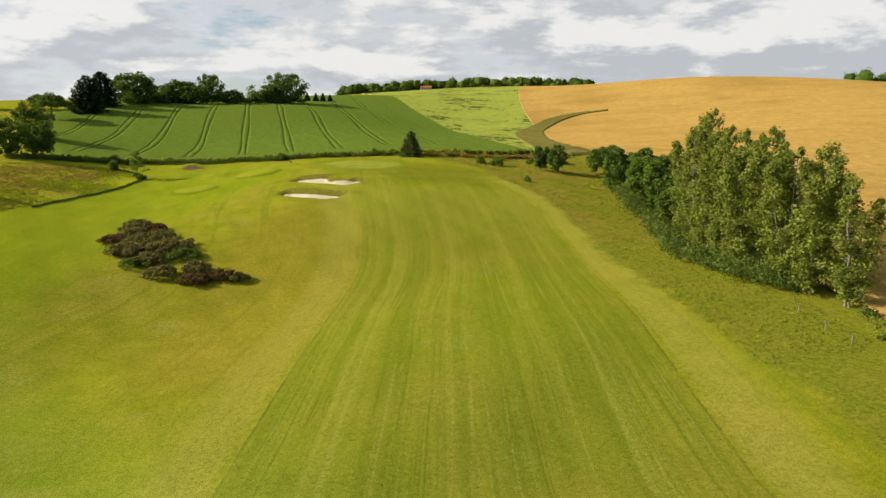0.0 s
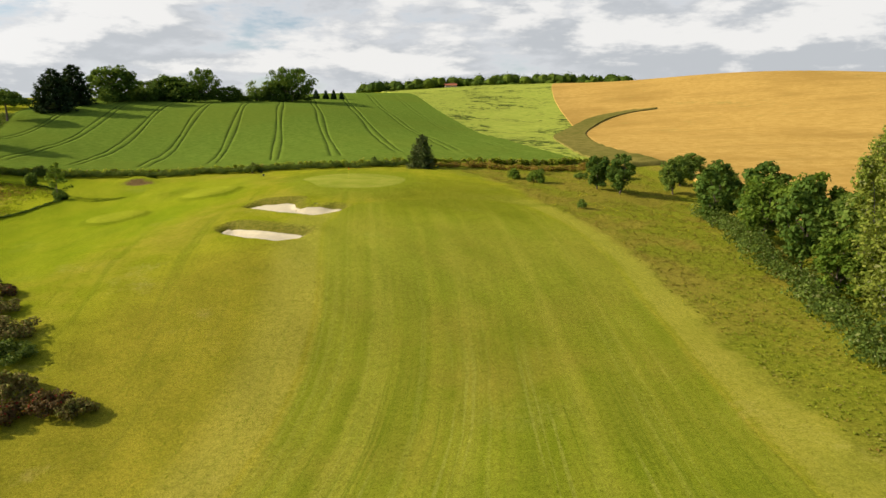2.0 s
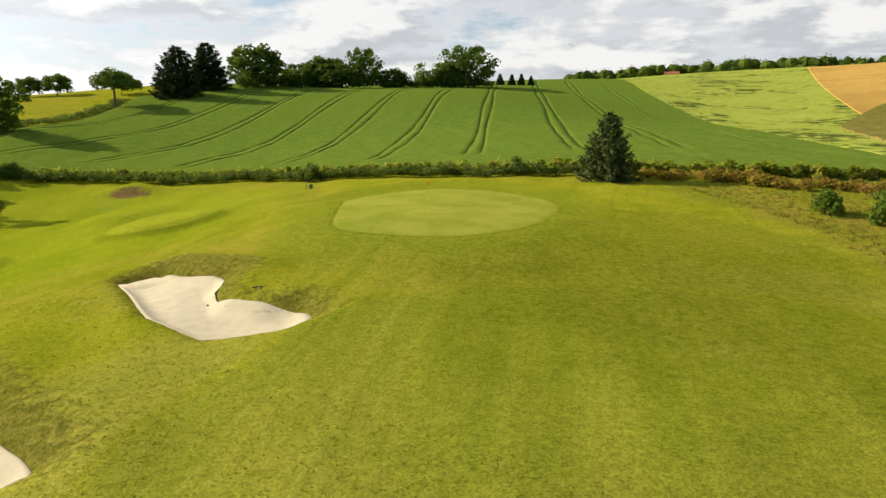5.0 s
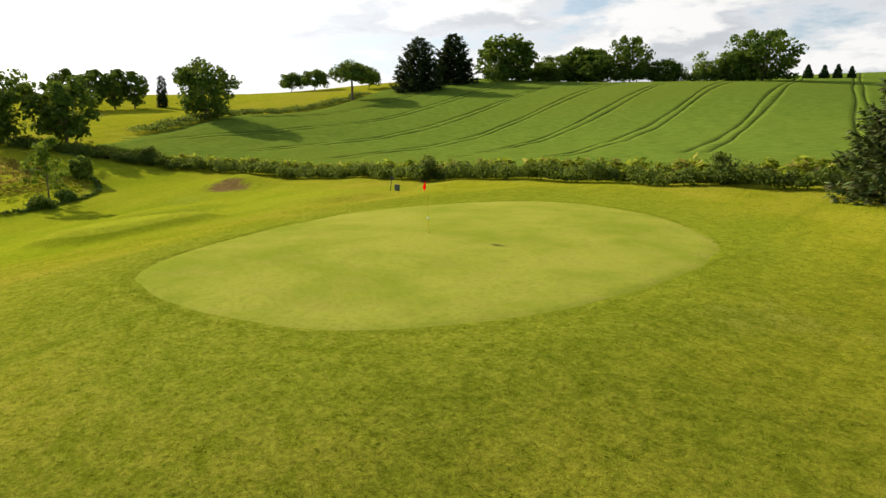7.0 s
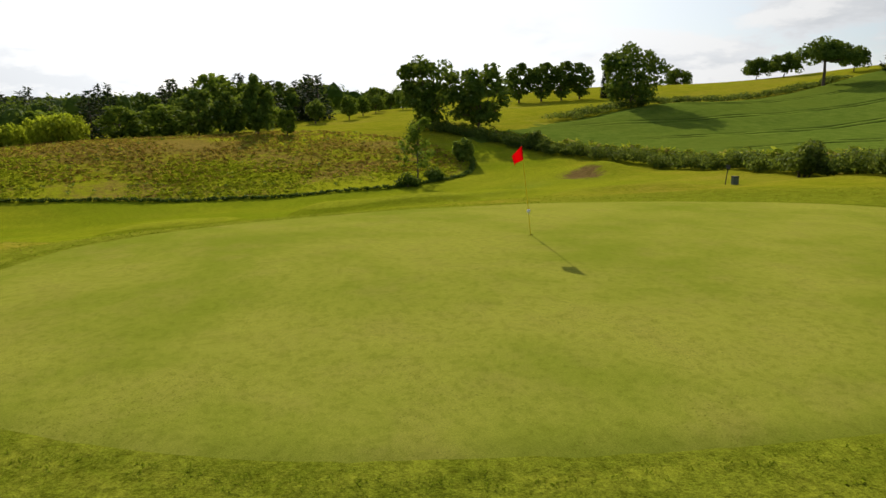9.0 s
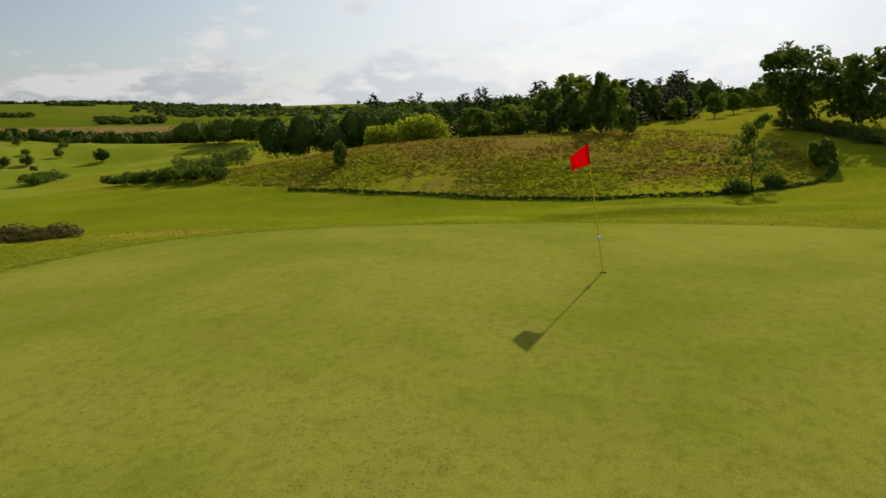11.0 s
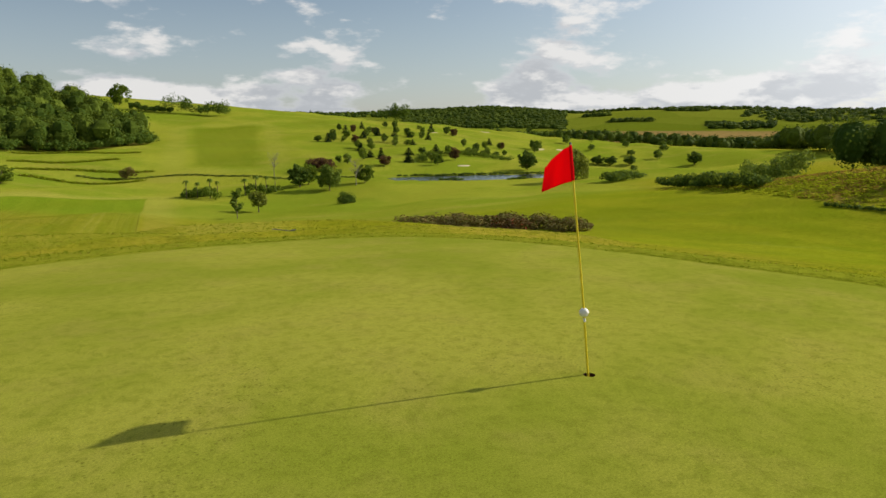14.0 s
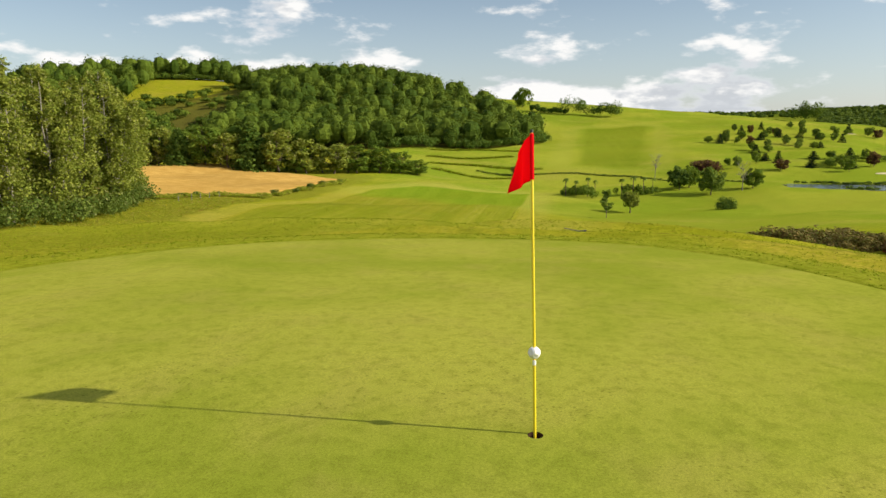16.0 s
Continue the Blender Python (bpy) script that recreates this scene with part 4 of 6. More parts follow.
def needle_boughs(r, h, w, levels, per_level, sprays, size, power):
    """Whorls of boughs: each one droops, lifts at its tip and carries flat sprays of needles."""
    stems, v = [tube([(0, 0, -0.3), (0, 0, h * 0.5), (0, 0, h * 0.99)], [h * 0.022, h * 0.014, 0.015])], []
    for i in range(levels):
        f = i / (levels - 1)
        z0 = h * (0.03 + 0.93 * f ** 0.92)
        n = max(3, int(per_level * (1 - 0.75 * f)))
        for j in range(n):
            a = 6.283 * (j + 0.8 * r.random()) / n + 1.9 * i
            out = max(0.10 * w * (1 - f) + 0.05, 0.5 * w * (1 - f) ** power * (0.62 + 0.48 * r.random()))
            way_ = np.array((math.cos(a), math.sin(a), 0.0))
            side = np.array((-math.sin(a), math.cos(a), 0.0))
            rise = (0.45 * f - 0.10) * out
            line = lambda s: way_ * out * s + np.array((0, 0, z0 + rise * s - 0.10 * out * math.sin(3.0 * s) + 0.16 * out * s ** 4))
            if j % 2 == 0:
                stems.append(tube([line(0.0), line(0.5), line(0.98)], [0.045, 0.03, 0.01], 4))
            count = max(6, int(sprays * (0.25 + 0.75 * out / (0.5 * w))))
            for q in range(count):
                s = 0.22 + 0.80 * r.random() ** 0.8
                p = line(s) + side * r.normal() * 0.15 * out * (1.15 - s) + np.array((0, 0, -0.07 * size * r.random()))
                d = way_ * (0.7 + 0.5 * r.random()) + side * r.normal() * 0.75 + np.array((0, 0, 0.45 * r.normal() - 0.12))
                d /= np.linalg.norm(d)
                t = np.cross(d, (r.normal() * 0.5, r.normal() * 0.5, 1.0))
                t /= np.linalg.norm(t)
                ln, wd = size * (0.7 + 0.7 * r.random()), size * 0.36 * (0.6 + 0.7 * r.random())
                v.append((p - t * wd * 0.35, p + d * ln * 0.45 - t * wd * 0.6, p + d * ln, p + d * ln * 0.5 + t * wd * 0.6))
    v = np.array(v).reshape(-1, 3)
    return joined(stems), (v, np.arange(len(v)).reshape(-1, 4))


def fir(seed, h, w, mat, levels=18, per_level=15, sprays=60, size=0.4, power=0.72, name="spruce_tree"):
    """A ragged conical evergreen with separate layers of boughs."""
    stems, sprays_ = needle_boughs(rng_of(seed), h, w, levels, per_level, sprays, size, power)
    return plant(name, "", "conifer", "", stems, BARK, sprays_, mat)


def spruce(seed, h, w, mat, dense=1.0, size=0.34, name="spruce_tree", power=0.85, per=16):
    """A conical evergreen: whorls of drooping boughs thick with needles."""
    r = rng_of(seed)
    pieces = [tube([(0, 0, -0.3), (0, 0, h * 0.5), (0, 0, h)], [h * 0.022, h * 0.014, 0.02])]
    c, k = [], []
    levels = int(17 * dense)
    for i in range(levels):
        z = h * (0.035 + 0.95 * i / levels)
        reach = 0.5 * w * (1 - i / levels) ** power * (0.88 + 0.24 * r.random())
        n = max(4, int(11 * (reach / (0.5 * w)) + 4))
        for j in range(n):
            a = 6.283 * (j + 0.7 * r.random()) / n + i
            out = reach * (0.72 + 0.36 * r.random())
            tip = np.array((math.cos(a) * out, math.sin(a) * out, z - 0.10 * out))
            if j % 3 == 0:
                pieces.append(tube([(0, 0, z), tip * (0.5, 0.5, 1.0), tip], [0.05, 0.035, 0.012], 4))
            for s in (0.42, 0.72, 0.98):
                c.append(np.array((tip[0] * s, tip[1] * s, z + (tip[2] - z) * s + 0.04 * h * s * (1 - i / levels) * 0.4)))
                k.append(np.array((1, 1, 0.75)) * (0.16 * w * (1.15 - 0.55 * i / levels) * (0.7 + 0.5 * r.random()) * 0.62))
    return plant(name, "", "conifer", "", joined(pieces), BARK, leaves(r, c, k, max(3, int(per * dense)), size, 0.1, 0.2, 0.7), mat)


def willow(seed, h, w):
    """A weeping willow: a domed head and curtains of hanging twigs."""
    r = rng_of(seed)
    pieces = [tube([(0, 0, -0.3), (0.1, 0, h * 0.25), (0, 0.1, h * 0.5)], [0.4, 0.32, 0.2])]
    c, k = [], []
    for i in range(84):
        a, rad = r.random() * 6.28, math.sqrt(r.random())
        top = h * (0.97 - 0.33 * rad ** 2)
        drop = (0.18 + 0.72 * rad ** 1.5) * h * (0.75 + 0.25 * r.random())
        c.append(np.array((math.cos(a) * rad * w * 0.44, math.sin(a) * rad * w * 0.44, max(top - drop / 2, drop * 0.42))))
        k.append(np.array((w * 0.075, w * 0.075, drop * 0.5)))
        if i < 12:
            pieces.append(tube([(0, 0, h * 0.3), c[-1] * (0.6, 0.6, 0) + (0, 0, top * 0.8), c[-1] * (1, 1, 0) + (0, 0, top - 0.2)], [0.12, 0.08, 0.03], 5))
    return plant("willow_tree", "", "tree", "", joined(pieces), BARK, leaves(r, c, k, 90, 0.34, 0.0, 0.3, 2.2), POPLAR)


def parasol(seed, h, w):
    r = rng_of(seed)
    pieces = [tube([(0, 0, -0.3), (0.15, 0, h * 0.3), (0.1, 0.1, h * 0.55), (0, 0, h * 0.72)], [0.36, 0.28, 0.24, 0.12])]
    c, k = [], []
    for i in range(70):
        a, rad = r.random() * 6.28, math.sqrt(r.random())
        q = np.array((math.cos(a) * rad * w * 0.42, math.sin(a) * rad * w * 0.42, h * (0.54 + 0.40 * (1 - rad ** 2) * (0.25 + 0.75 * r.random()))))
        c.append(q)
        k.append(np.array((1, 1, 0.6)) * w * 0.11)
        if i < 12:
            pieces.append(tube([(0.05, 0.05, h * 0.5), (q * (0.5, 0.5, 0.9)), q], [0.12, 0.08, 0.03], 5))
    return plant("umbrella_pine", "", "tree", "", joined(pieces), BARK, leaves(r, c, k, 90, 0.5), DARK)


def bush(seed, h, w, mat, count=90, size=0.3, blobs=18, name="bush", stretch=1.0, stems=True):
    r = rng_of(seed)
    count, blobs = int(count * 0.54), int(blobs * 1.5)
    c, k, pieces = [], [], []
    for i in range(blobs):
        a, rad = r.random() * 6.28, math.sqrt(r.random())
        top = h * (1 - 0.55 * rad ** 2)
        q = np.array((math.cos(a) * rad * w * 0.40 * stretch, math.sin(a) * rad * w * 0.40 / stretch, top * (0.25 + 0.55 * r.random())))
        c.append(q)
        k.append(np.array((1, 1, 0.85)) * min(h * 0.30, w * 0.20) * (0.6 + 0.6 * r.random()))
        if i < 7:
            pieces.append(tube([(q[0] * 0.3, q[1] * 0.3, -0.2), q * (0.7, 0.7, 0.6), q], [0.05, 0.035, 0.015], 5))
    return plant(name, "", "shrub", "", joined(pieces) if stems else None, BARK, leaves(r, c, k, count, size, 0.4, 0.35), mat)


def sapling(seed, h, w, mat, name="young_tree", size=0.28, count=34):
    """A thin young tree whose few boughs let the light through."""
    r = rng_of(seed)
    pieces = [tube([(0, 0, -0.2), (0.04, 0, h * 0.4), (-0.03, 0.03, h * 0.95)], [0.075, 0.055, 0.015], 6)]
    c, k = [], []
    for i in range(18):
        z, a = h * (0.24 + 0.70 * i / 18), r.random() * 6.28 + i * 2.4
        out = w * 0.5 * (1.0 - 0.62 * i / 18) * (0.45 + 0.6 * r.random())
        q = np.array((math.cos(a) * out, math.sin(a) * out, z + 0.10 * h))
        pieces.append(tube([(0, 0, z), q], [0.028, 0.008], 4))
        c += [q, q * (0.6, 0.6, 1) - (0, 0, 0.03 * h)]
        k += [np.array((1, 1, 0.8)) * 0.085 * h * (0.7 + 0.5 * r.random())] * 2
    return plant(name, "", "tree", "", joined(pieces), BARK, leaves(r, c, k, count, size, 0.3, 0.2), mat)


def bare_tree(seed, h, w):
    r = rng_of(seed)
    pieces = [tube([(0, 0, -0.2), (0, 0, h * 0.45), (0.1, 0, h * 0.9)], [0.12, 0.08, 0.02], 6)]
    for i in range(26):
        z, a = h * (0.25 + 0.6 * r.random()), r.random() * 6.28
        q = np.array((math.cos(a) * w * 0.45 * r.random(), math.sin(a) * w * 0.45 * r.random(), z + 0.28 * h * (0.4 + r.random())))
        pieces.append(tube(wander(r, (0, 0, z), q, 4, 0.15), [0.05, 0.035, 0.02, 0.01], 4))
        for j in range(3):
            pieces.append(tube([q * (0.7, 0.7, 0.9), q + r.normal(size=3) * 0.5], [0.018, 0.006], 3 + 1))
    return plant("bare_tree", "", "tree", "", joined(pieces), PALE_BARK, None, None)


def palm(seed, h):
    r = rng_of(seed)
    pieces = [tube([(0, 0, -0.2), (0.1, 0, h * 0.5), (0.05, 0, h)], [0.16, 0.13, 0.12], 8)]
    fv = []
    for i in range(16):
        a, drop = 6.283 * i / 16 + r.random() * 0.3, 0.6 + r.random() * 1.0
        line = [np.array((0.05 + math.cos(a) * s * 1.3, math.sin(a) * s * 1.3, h + 0.55 * s - drop * s * s * 1.2)) for s in (0, 0.35, 0.7, 1.0)]
        side = np.array((-math.sin(a), math.cos(a), 0.25))
        for p, q, wa, wb in zip(line[:-1], line[1:], (0.08, 0.22, 0.16), (0.22, 0.16, 0.02)):
            fv.append(np.array((p - side * wa, p + side * wa, q + side * wb, q - side * wb)))
    v = np.vstack(fv)
    return plant("palm_tree", "", "palm", "", joined(pieces), BARK, None, None, [("fronds", (v, np.arange(len(v)).reshape(-1, 4)), YOUNG)])


def stand(master, spots, label, group="", seed=0, sink=0.0):
    """Sets copies of the masters at (x, y, height, width) with a turn of their own; h0, w0 are a master's size."""
    r = rng_of(seed + 77)
    used = set()
    for i, spot in enumerate(spots):
        x, y, h, w = spot[:4]
        k = int(r.integers(len(master))) if len(spot) < 5 else spot[4]
        ob, h0, w0 = master[k]
        m = Matrix.LocRotScale((x, y, on(x, y) - sink), Euler((0, 0, r.random() * 6.28)), Vector((w / w0, w / w0, h / h0)))
        if k in used:
            ob = copy_thing(ob, m)
        else:
            ob.matrix_basis = m
            used.add(k)
            # later copies take the pose alone
            master[k] = (ob, h0, w0)
        ob.scale = (1, 1, 1)
        ob.matrix_basis = m
        tagged(ob, label if isinstance(label, str) else label[i], "", group)
    for k in range(len(master)):
        if k not in used:
            for o in (*master[k][0].children_recursive, master[k][0]):
                bpy.data.objects.remove(o)


def strewn(name, spots, mat, label, category, count, size, blob=(0.42, 0.42), seed=5, trunks=False, per=5, long=1.0, inner=0.6, up=0.3, loose=0.75):
    """Plants nobody would count, as one mesh: spots of (x, y, height, width)."""
    r = rng_of(seed)
    s = np.array(spots, float)
    z = land(s[:, 0], s[:, 1])
    c, k = [], []
    for (x, y, h, w), g in zip(s, z):
        for _ in range(per):
            a, rad = r.random() * 6.28, math.sqrt(r.random()) * w * 0.26
            c.append((x + math.cos(a) * rad, y + math.sin(a) * rad, g + h * (0.42 + 0.30 * r.random())))
            k.append((w * blob[0] * 0.75, w * blob[0] * 0.75, h * blob[1] * 0.72))
    pieces = [leaves(r, c, k, count, size, up, inner, long, loose)]
    ob = new(name, mesh(name, *pieces[0], mat, False))
    return tagged(ob, label, category, kind="stuff")


def crowns(name, spots, mat, label, category, leafs, size, seed, sides=12, rings=7, fat=0.40, sink=0.0):
    """A wood seen from afar, as one mesh: bumpy rounded crowns with a shell of leaf clusters."""
    r = rng_of(seed)
    s = np.array(spots, float)
    n = len(s)
    z = land(s[:, 0], s[:, 1]) - sink
    a = np.arange(sides) * 2 * np.pi / sides
    e = np.linspace(-0.42, 0.5, rings) * np.pi
    way_ = np.stack([np.outer(np.cos(e), np.cos(a)).ravel(), np.outer(np.cos(e), np.sin(a)).ravel(), np.repeat(np.sin(e), sides)], 1)
    m = len(way_)
    bumps = 0.70 + 0.10 * np.sin(4.1 * way_[None, :, 0] + r.random((n, 1)) * 6.3) * np.sin(3.7 * way_[None, :, 1] + r.random((n, 1)) * 6.3) + 0.10 * (r.random((n, m)) - 0.5)
    mid = np.column_stack([s[:, 0], s[:, 1], z + 0.53 * s[:, 2]])
    rad = np.column_stack([fat * s[:, 3], fat * s[:, 3] * (0.85 + 0.3 * r.random(n)), 0.45 * s[:, 2]])
    v = (mid[:, None, :] + way_[None] * bumps[..., None] * rad[:, None, :]).reshape(-1, 3)
    i = (np.arange(rings - 1)[:, None] * sides + np.arange(sides)[None, :]).ravel()
    j = (np.arange(rings - 1)[:, None] * sides + (np.arange(sides)[None, :] + 1) % sides).ravel()
    f = np.stack([i, j, j + sides, i + sides], 1)
    f = (f[None] + (np.arange(n) * m)[:, None, None]).reshape(-1, 4)
    shell = leaves(r, mid, rad, leafs, size, 0.25, 0.70, 1.0, 0.5, 1.0)
    v, f = joined([(v, f), shell])
    return tagged(new(name, mesh(name, v, f, mat, False)), label, category, kind="stuff")


def tufts(name, spots, mat, label, category, blades_each, high, wide, spread, seed):
    """Tufts of single upright blades at (x, y, ...), as one mesh."""
    r = rng_of(seed)
    s = np.repeat(np.array([q[:2] for q in spots], float), blades_each, 0)
    n = len(s)
    s = s + r.normal(size=(n, 2)) * spread
    foot = np.column_stack([s, land(s[:, 0], s[:, 1]) - 0.004])
    a = r.random(n) * 6.283
    side = np.column_stack([np.cos(a), np.sin(a), np.zeros(n)]) * (wide * (0.6 + 0.8 * r.random(n)))[:, None]
    tall = high * (0.5 + r.random(n))
    lean = np.column_stack([r.normal(size=n) * 0.6 * tall, r.normal(size=n) * 0.6 * tall, tall])
    v = np.stack([foot - side, foot + side, foot + lean * 0.6 + side * 0.8, foot + lean - side * 0.1], 1).reshape(-1, 3)
    return tagged(new(name, mesh(name, v, np.arange(4 * n).reshape(-1, 4), mat, False)), label, category, kind="stuff")


def scatter(poly, n, h, w, seed, patch=0.0, more=0.0):
    """n random spots inside a polygon."""
    r, out = rng_of(seed), []
    p = np.array(poly, float)
    while len(out) < n:
        x, y = r.uniform(p[:, 0].min(), p[:, 0].max(), n), r.uniform(p[:, 1].min(), p[:, 1].max(), n)
        for a, b in zip(x[shape(x, y, poly) < 0], y[shape(x, y, poly) < 0]):
            if patch and noise.noise((a * patch, b * patch, 3.3)) + more < 0.35 * (r.random() - 0.5):
                continue
            s = 0.7 + 0.6 * r.random()
            out.append((a, b, h * s, w * (0.8 + 0.4 * r.random())))
    return out[:n]


def along(line, step, h, w, side, seed):
    """Spots along a line, with some play to the sides."""
    r, p = rng_of(seed), spline(line, 400)
    d = np.concatenate([[0], np.cumsum(np.hypot(*np.diff(p, axis=0).T))])
    out = []
    for s in np.arange(0, d[-1], step):
        x, y = np.interp(s, d, p[:, 0]), np.interp(s, d, p[:, 1])
        k = 0.65 + 0.7 * r.random()
        out.append((x + r.normal() * side, y + r.normal() * side, h * k, w * (0.8 + 0.5 * r.random())))
    return out


# ---- trees along the fairway ----
aspens = [(poplar(11, 19, 7), 19, 7), (poplar(12, 18, 6.5), 18, 6.5), (poplar(13, 17, 7.5), 17, 7.5)]
spots = [(60.5, -53, 17.2, 7), (59.5, -58, 18.4, 7), (57.5, -63, 17.4, 7), (55.5, -67.5, 16.6, 6.5), (58, -70.5, 17.0, 7), (55, -74, 16.8, 6.5), (57.5, -77, 16.8, 7), (55, -80, 16.2, 6.5), (58.5, -83, 16.4, 7), (55, -86, 15.8, 6.5),
         (58, -89, 17.2, 7), (56.5, -92, 15.5, 6.5), (58.5, -95, 15.9, 7), (59.5, -100, 13.3, 6), (62, -91, 14.6, 6.5), (62, -80, 15.5, 6.5), (62, -69, 13.8, 6.5)]
stand(aspens, spots, "tall grey-green poplar with a pale slender trunk", "poplars beside the fairway", 3)
mixed = [(broadleaf(21, 10, 7.5, OAK, 210, 0.36, 0.12), 10, 7.5), (broadleaf(22, 10, 7, DARK, 210, 0.36, 0.10), 10, 7), (broadleaf(23, 9, 7, YOUNG, 200, 0.34, 0.10), 9, 7)]
spots = [(55, -26, 9.5, 7, 1), (59, -32, 10, 8, 1), (57, -37, 9, 7, 0), (60, -42, 10.5, 7.5, 0), (57, -47, 10.5, 7, 1), (60, -51, 10, 8, 2), (56, -57, 7.5, 6, 0),
         (58, 2, 6.5, 5.5, 2), (62, 10, 6, 6, 2), (61, -8, 6, 5.5, 2), (60, -17, 7, 6, 0), (65, -2, 6.5, 6, 2), (66, 16, 5.5, 6, 2)]
stand(mixed, spots, "dense green broadleaf tree in the boundary row", "boundary trees", 4)
pair = [(broadleaf(31, 6.6, 5, DARK, 190, 0.30, 0.08), 6.6, 5), (broadleaf(32, 7.3, 5.2, DARK, 190, 0.30, 0.08), 7.3, 5.2)]
stand(pair, [(44.0, 0.5, 6.4, 4.8, 0), (47.3, -2.8, 7.4, 5.2, 1)], "dark leafy tree standing in long grass", "pair of dark trees", 5)
shrubs = [(bush(41, 2.4, 2.6, OAK, 120, 0.22), 2.4, 2.6), (bush(42, 1.7, 1.8, YOUNG, 110, 0.18), 1.7, 1.8)]
stand(shrubs, [(30.2, 8.7, 2.5, 2.6, 0), (33.8, 5.5, 2.8, 3.2, 0), (38.0, -17.5, 1.7, 1.6, 1), (43.1, 12.4, 1.4, 2.0, 1), (36, 16, 1.2, 2.0, 1), (52, 14, 2.2, 3, 0), (50, 24, 2, 3, 0)],
      "small green shrub in the long grass", "shrubs by the green", 6)
stand([(fir(51, 7.0, 6.0, NEEDLE, 20, 17, 75, 0.42, 0.60), 7.0, 5.8)], [(12.3, 22.5, 7.1, 6.0)], "grey-green spruce beside the putting green", "", 7)

# ---- brown thicket on the slope ----
thicket = [(bush(61, 3.0, 6.5, BROWN, 210, 0.24, 26), 3.0, 6.5), (bush(62, 2.2, 5.0, RUSSET, 200, 0.22, 22), 2.2, 5.0), (bush(63, 2.2, 5.0, BRAMBLE, 190, 0.22, 20), 2.2, 5.0)]
stand(thicket, [(-27.5, -66, 2.1, 7.5, 0), (-24, -62.5, 2.0, 6.5, 0), (-30, -61, 1.8, 6, 0), (-21.5, -66.5, 1.6, 5.5, 2), (-27, -71, 1.5, 5, 2), (-31, -65.5, 1.8, 6, 0), (-32, -57, 1.8, 6, 0),
                (-34, -60.5, 1.5, 5.5, 1), (-33.5, -53.5, 1.6, 5.5, 0), (-30.5, -53, 1.5, 5, 1), (-34.5, -49.5, 1.4, 4.8, 0), (-28, -57, 1.5, 5, 0)],
      "brown-leaved bush in a thicket on the slope", "brown thicket", 8)
low = [(bush(64, 2.0, 5.0, BROWN, 190, 0.22, 20), 2.0, 5.0), (bush(65, 1.8, 4.0, RUSSET, 190, 0.2, 20), 1.8, 4.0)]
stand(low, [(-25.5, -69.5, 1.7, 5, 0), (-22.5, -73.5, 1.7, 5.5, 0), (-18, -72, 2.1, 5, 0), (-17.5, -75, 1.6, 4.5, 1), (-14, -73.5, 1.7, 4.2, 1), (-11.5, -74.2, 1.4, 3.6, 0)],
      "low russet bush at the foot of the thicket", "brown thicket", 9)

# ---- skyline of the green field ----
stand([(broadleaf(71, 12, 12.5, DARK, 190, 0.42, 0.05, 52), 12, 12.5)], [(-104.5, 54.0, 12.0, 13.0)], "large spreading oak on the field edge", "", 10)
twins = [(broadleaf(72, 10, 8.5, DARK, 190, 0.36, 0.05), 10, 8.5), (broadleaf(73, 9, 7.5, DARK, 190, 0.36, 0.05), 9, 7.5)]
stand(twins, [(-91, 14.5, 11.4, 10.5, 0), (-85.8, 21.0, 10.2, 9.2, 1)], "dark tree at the corner of the field", "twin trees", 11)
lollies = [(broadleaf(74, 9, 6.5, DARK, 170, 0.36, 0.10), 9, 6.5)]
stand(lollies, [(-158, 50, 9.8, 7.6), (-155.5, 55, 9.6, 7.8), (-153.5, 59.5, 9.6, 7.8), (-152, 63.5, 9.0, 7.2)], "round-headed dark tree with a clear stem", "row of round trees", 12)
stand([(parasol(75, 10.8, 14), 10.8, 14)], [(-126.5, 111, 11.0, 15)], "umbrella pine with a flat dark crown", "", 13)
stand([(broadleaf(82, 7, 9, DARK, 120, 0.5, 0.1, 30), 7, 9)], [(-164, 129, 7.0, 10), (-172, 126, 6.5, 9), (-143, 133, 6.6, 8), (-240, 140, 9, 12), (-228, 90, 6, 8)], "dark round tree on the far golf course", "far course trees", 63)
pines = [(fir(76, 14.5, 13, PINE, 18, 16, 60, 1.15, 0.62, "conifer"), 14.5, 12), (fir(77, 13, 12, PINE, 18, 16, 60, 1.1, 0.62, "conifer"), 13, 11)]
stand(pines, [(-122.5, 133, 15.2, 14.0, 0), (-123.5, 149.5, 15.0, 14.0, 1)], "big black-green conifer above the field", "pair of conifers", 14)
crest = [(broadleaf(78, 13, 15, DARK, 170, 0.5, 0.10, 48), 13, 15), (broadleaf(79, 12, 12, DARK, 150, 0.6, 0.10, 40), 12, 12)]
stand(crest, [(-117, 168, 16, 22, 1), (-104, 196, 13.5, 20, 1), (-91, 202, 17, 15, 0), (-57, 228, 18.5, 25, 0), (-98, 192, 11, 17, 1), (-65, 225, 12, 14, 1), (-112, 190, 10.5, 14, 0), (-110, 180, 8, 12, 1), (-82, 208, 9, 13, 1)],
      "broad dark tree on the crest of the field", "trees on the crest", 15, 0.9)
stand([(broadleaf(80, 11, 10, YOUNG, 120, 0.5, 0.1, 26), 11, 10)], [(-72, 220, 12, 11), (-82, 207, 6, 9)], "pale green tree on the crest", "trees on the crest", 16, 0.9)
stand([(spruce(81, 5, 4, PINE, 0.7, 0.5), 5, 4)], [(-50, 255, 5.4, 4.4), (-45, 256, 5.2, 4), (-41, 257, 5.4, 4), (-37, 258, 4.6, 3.6)], "small dark conifer on the skyline", "small conifers", 17)
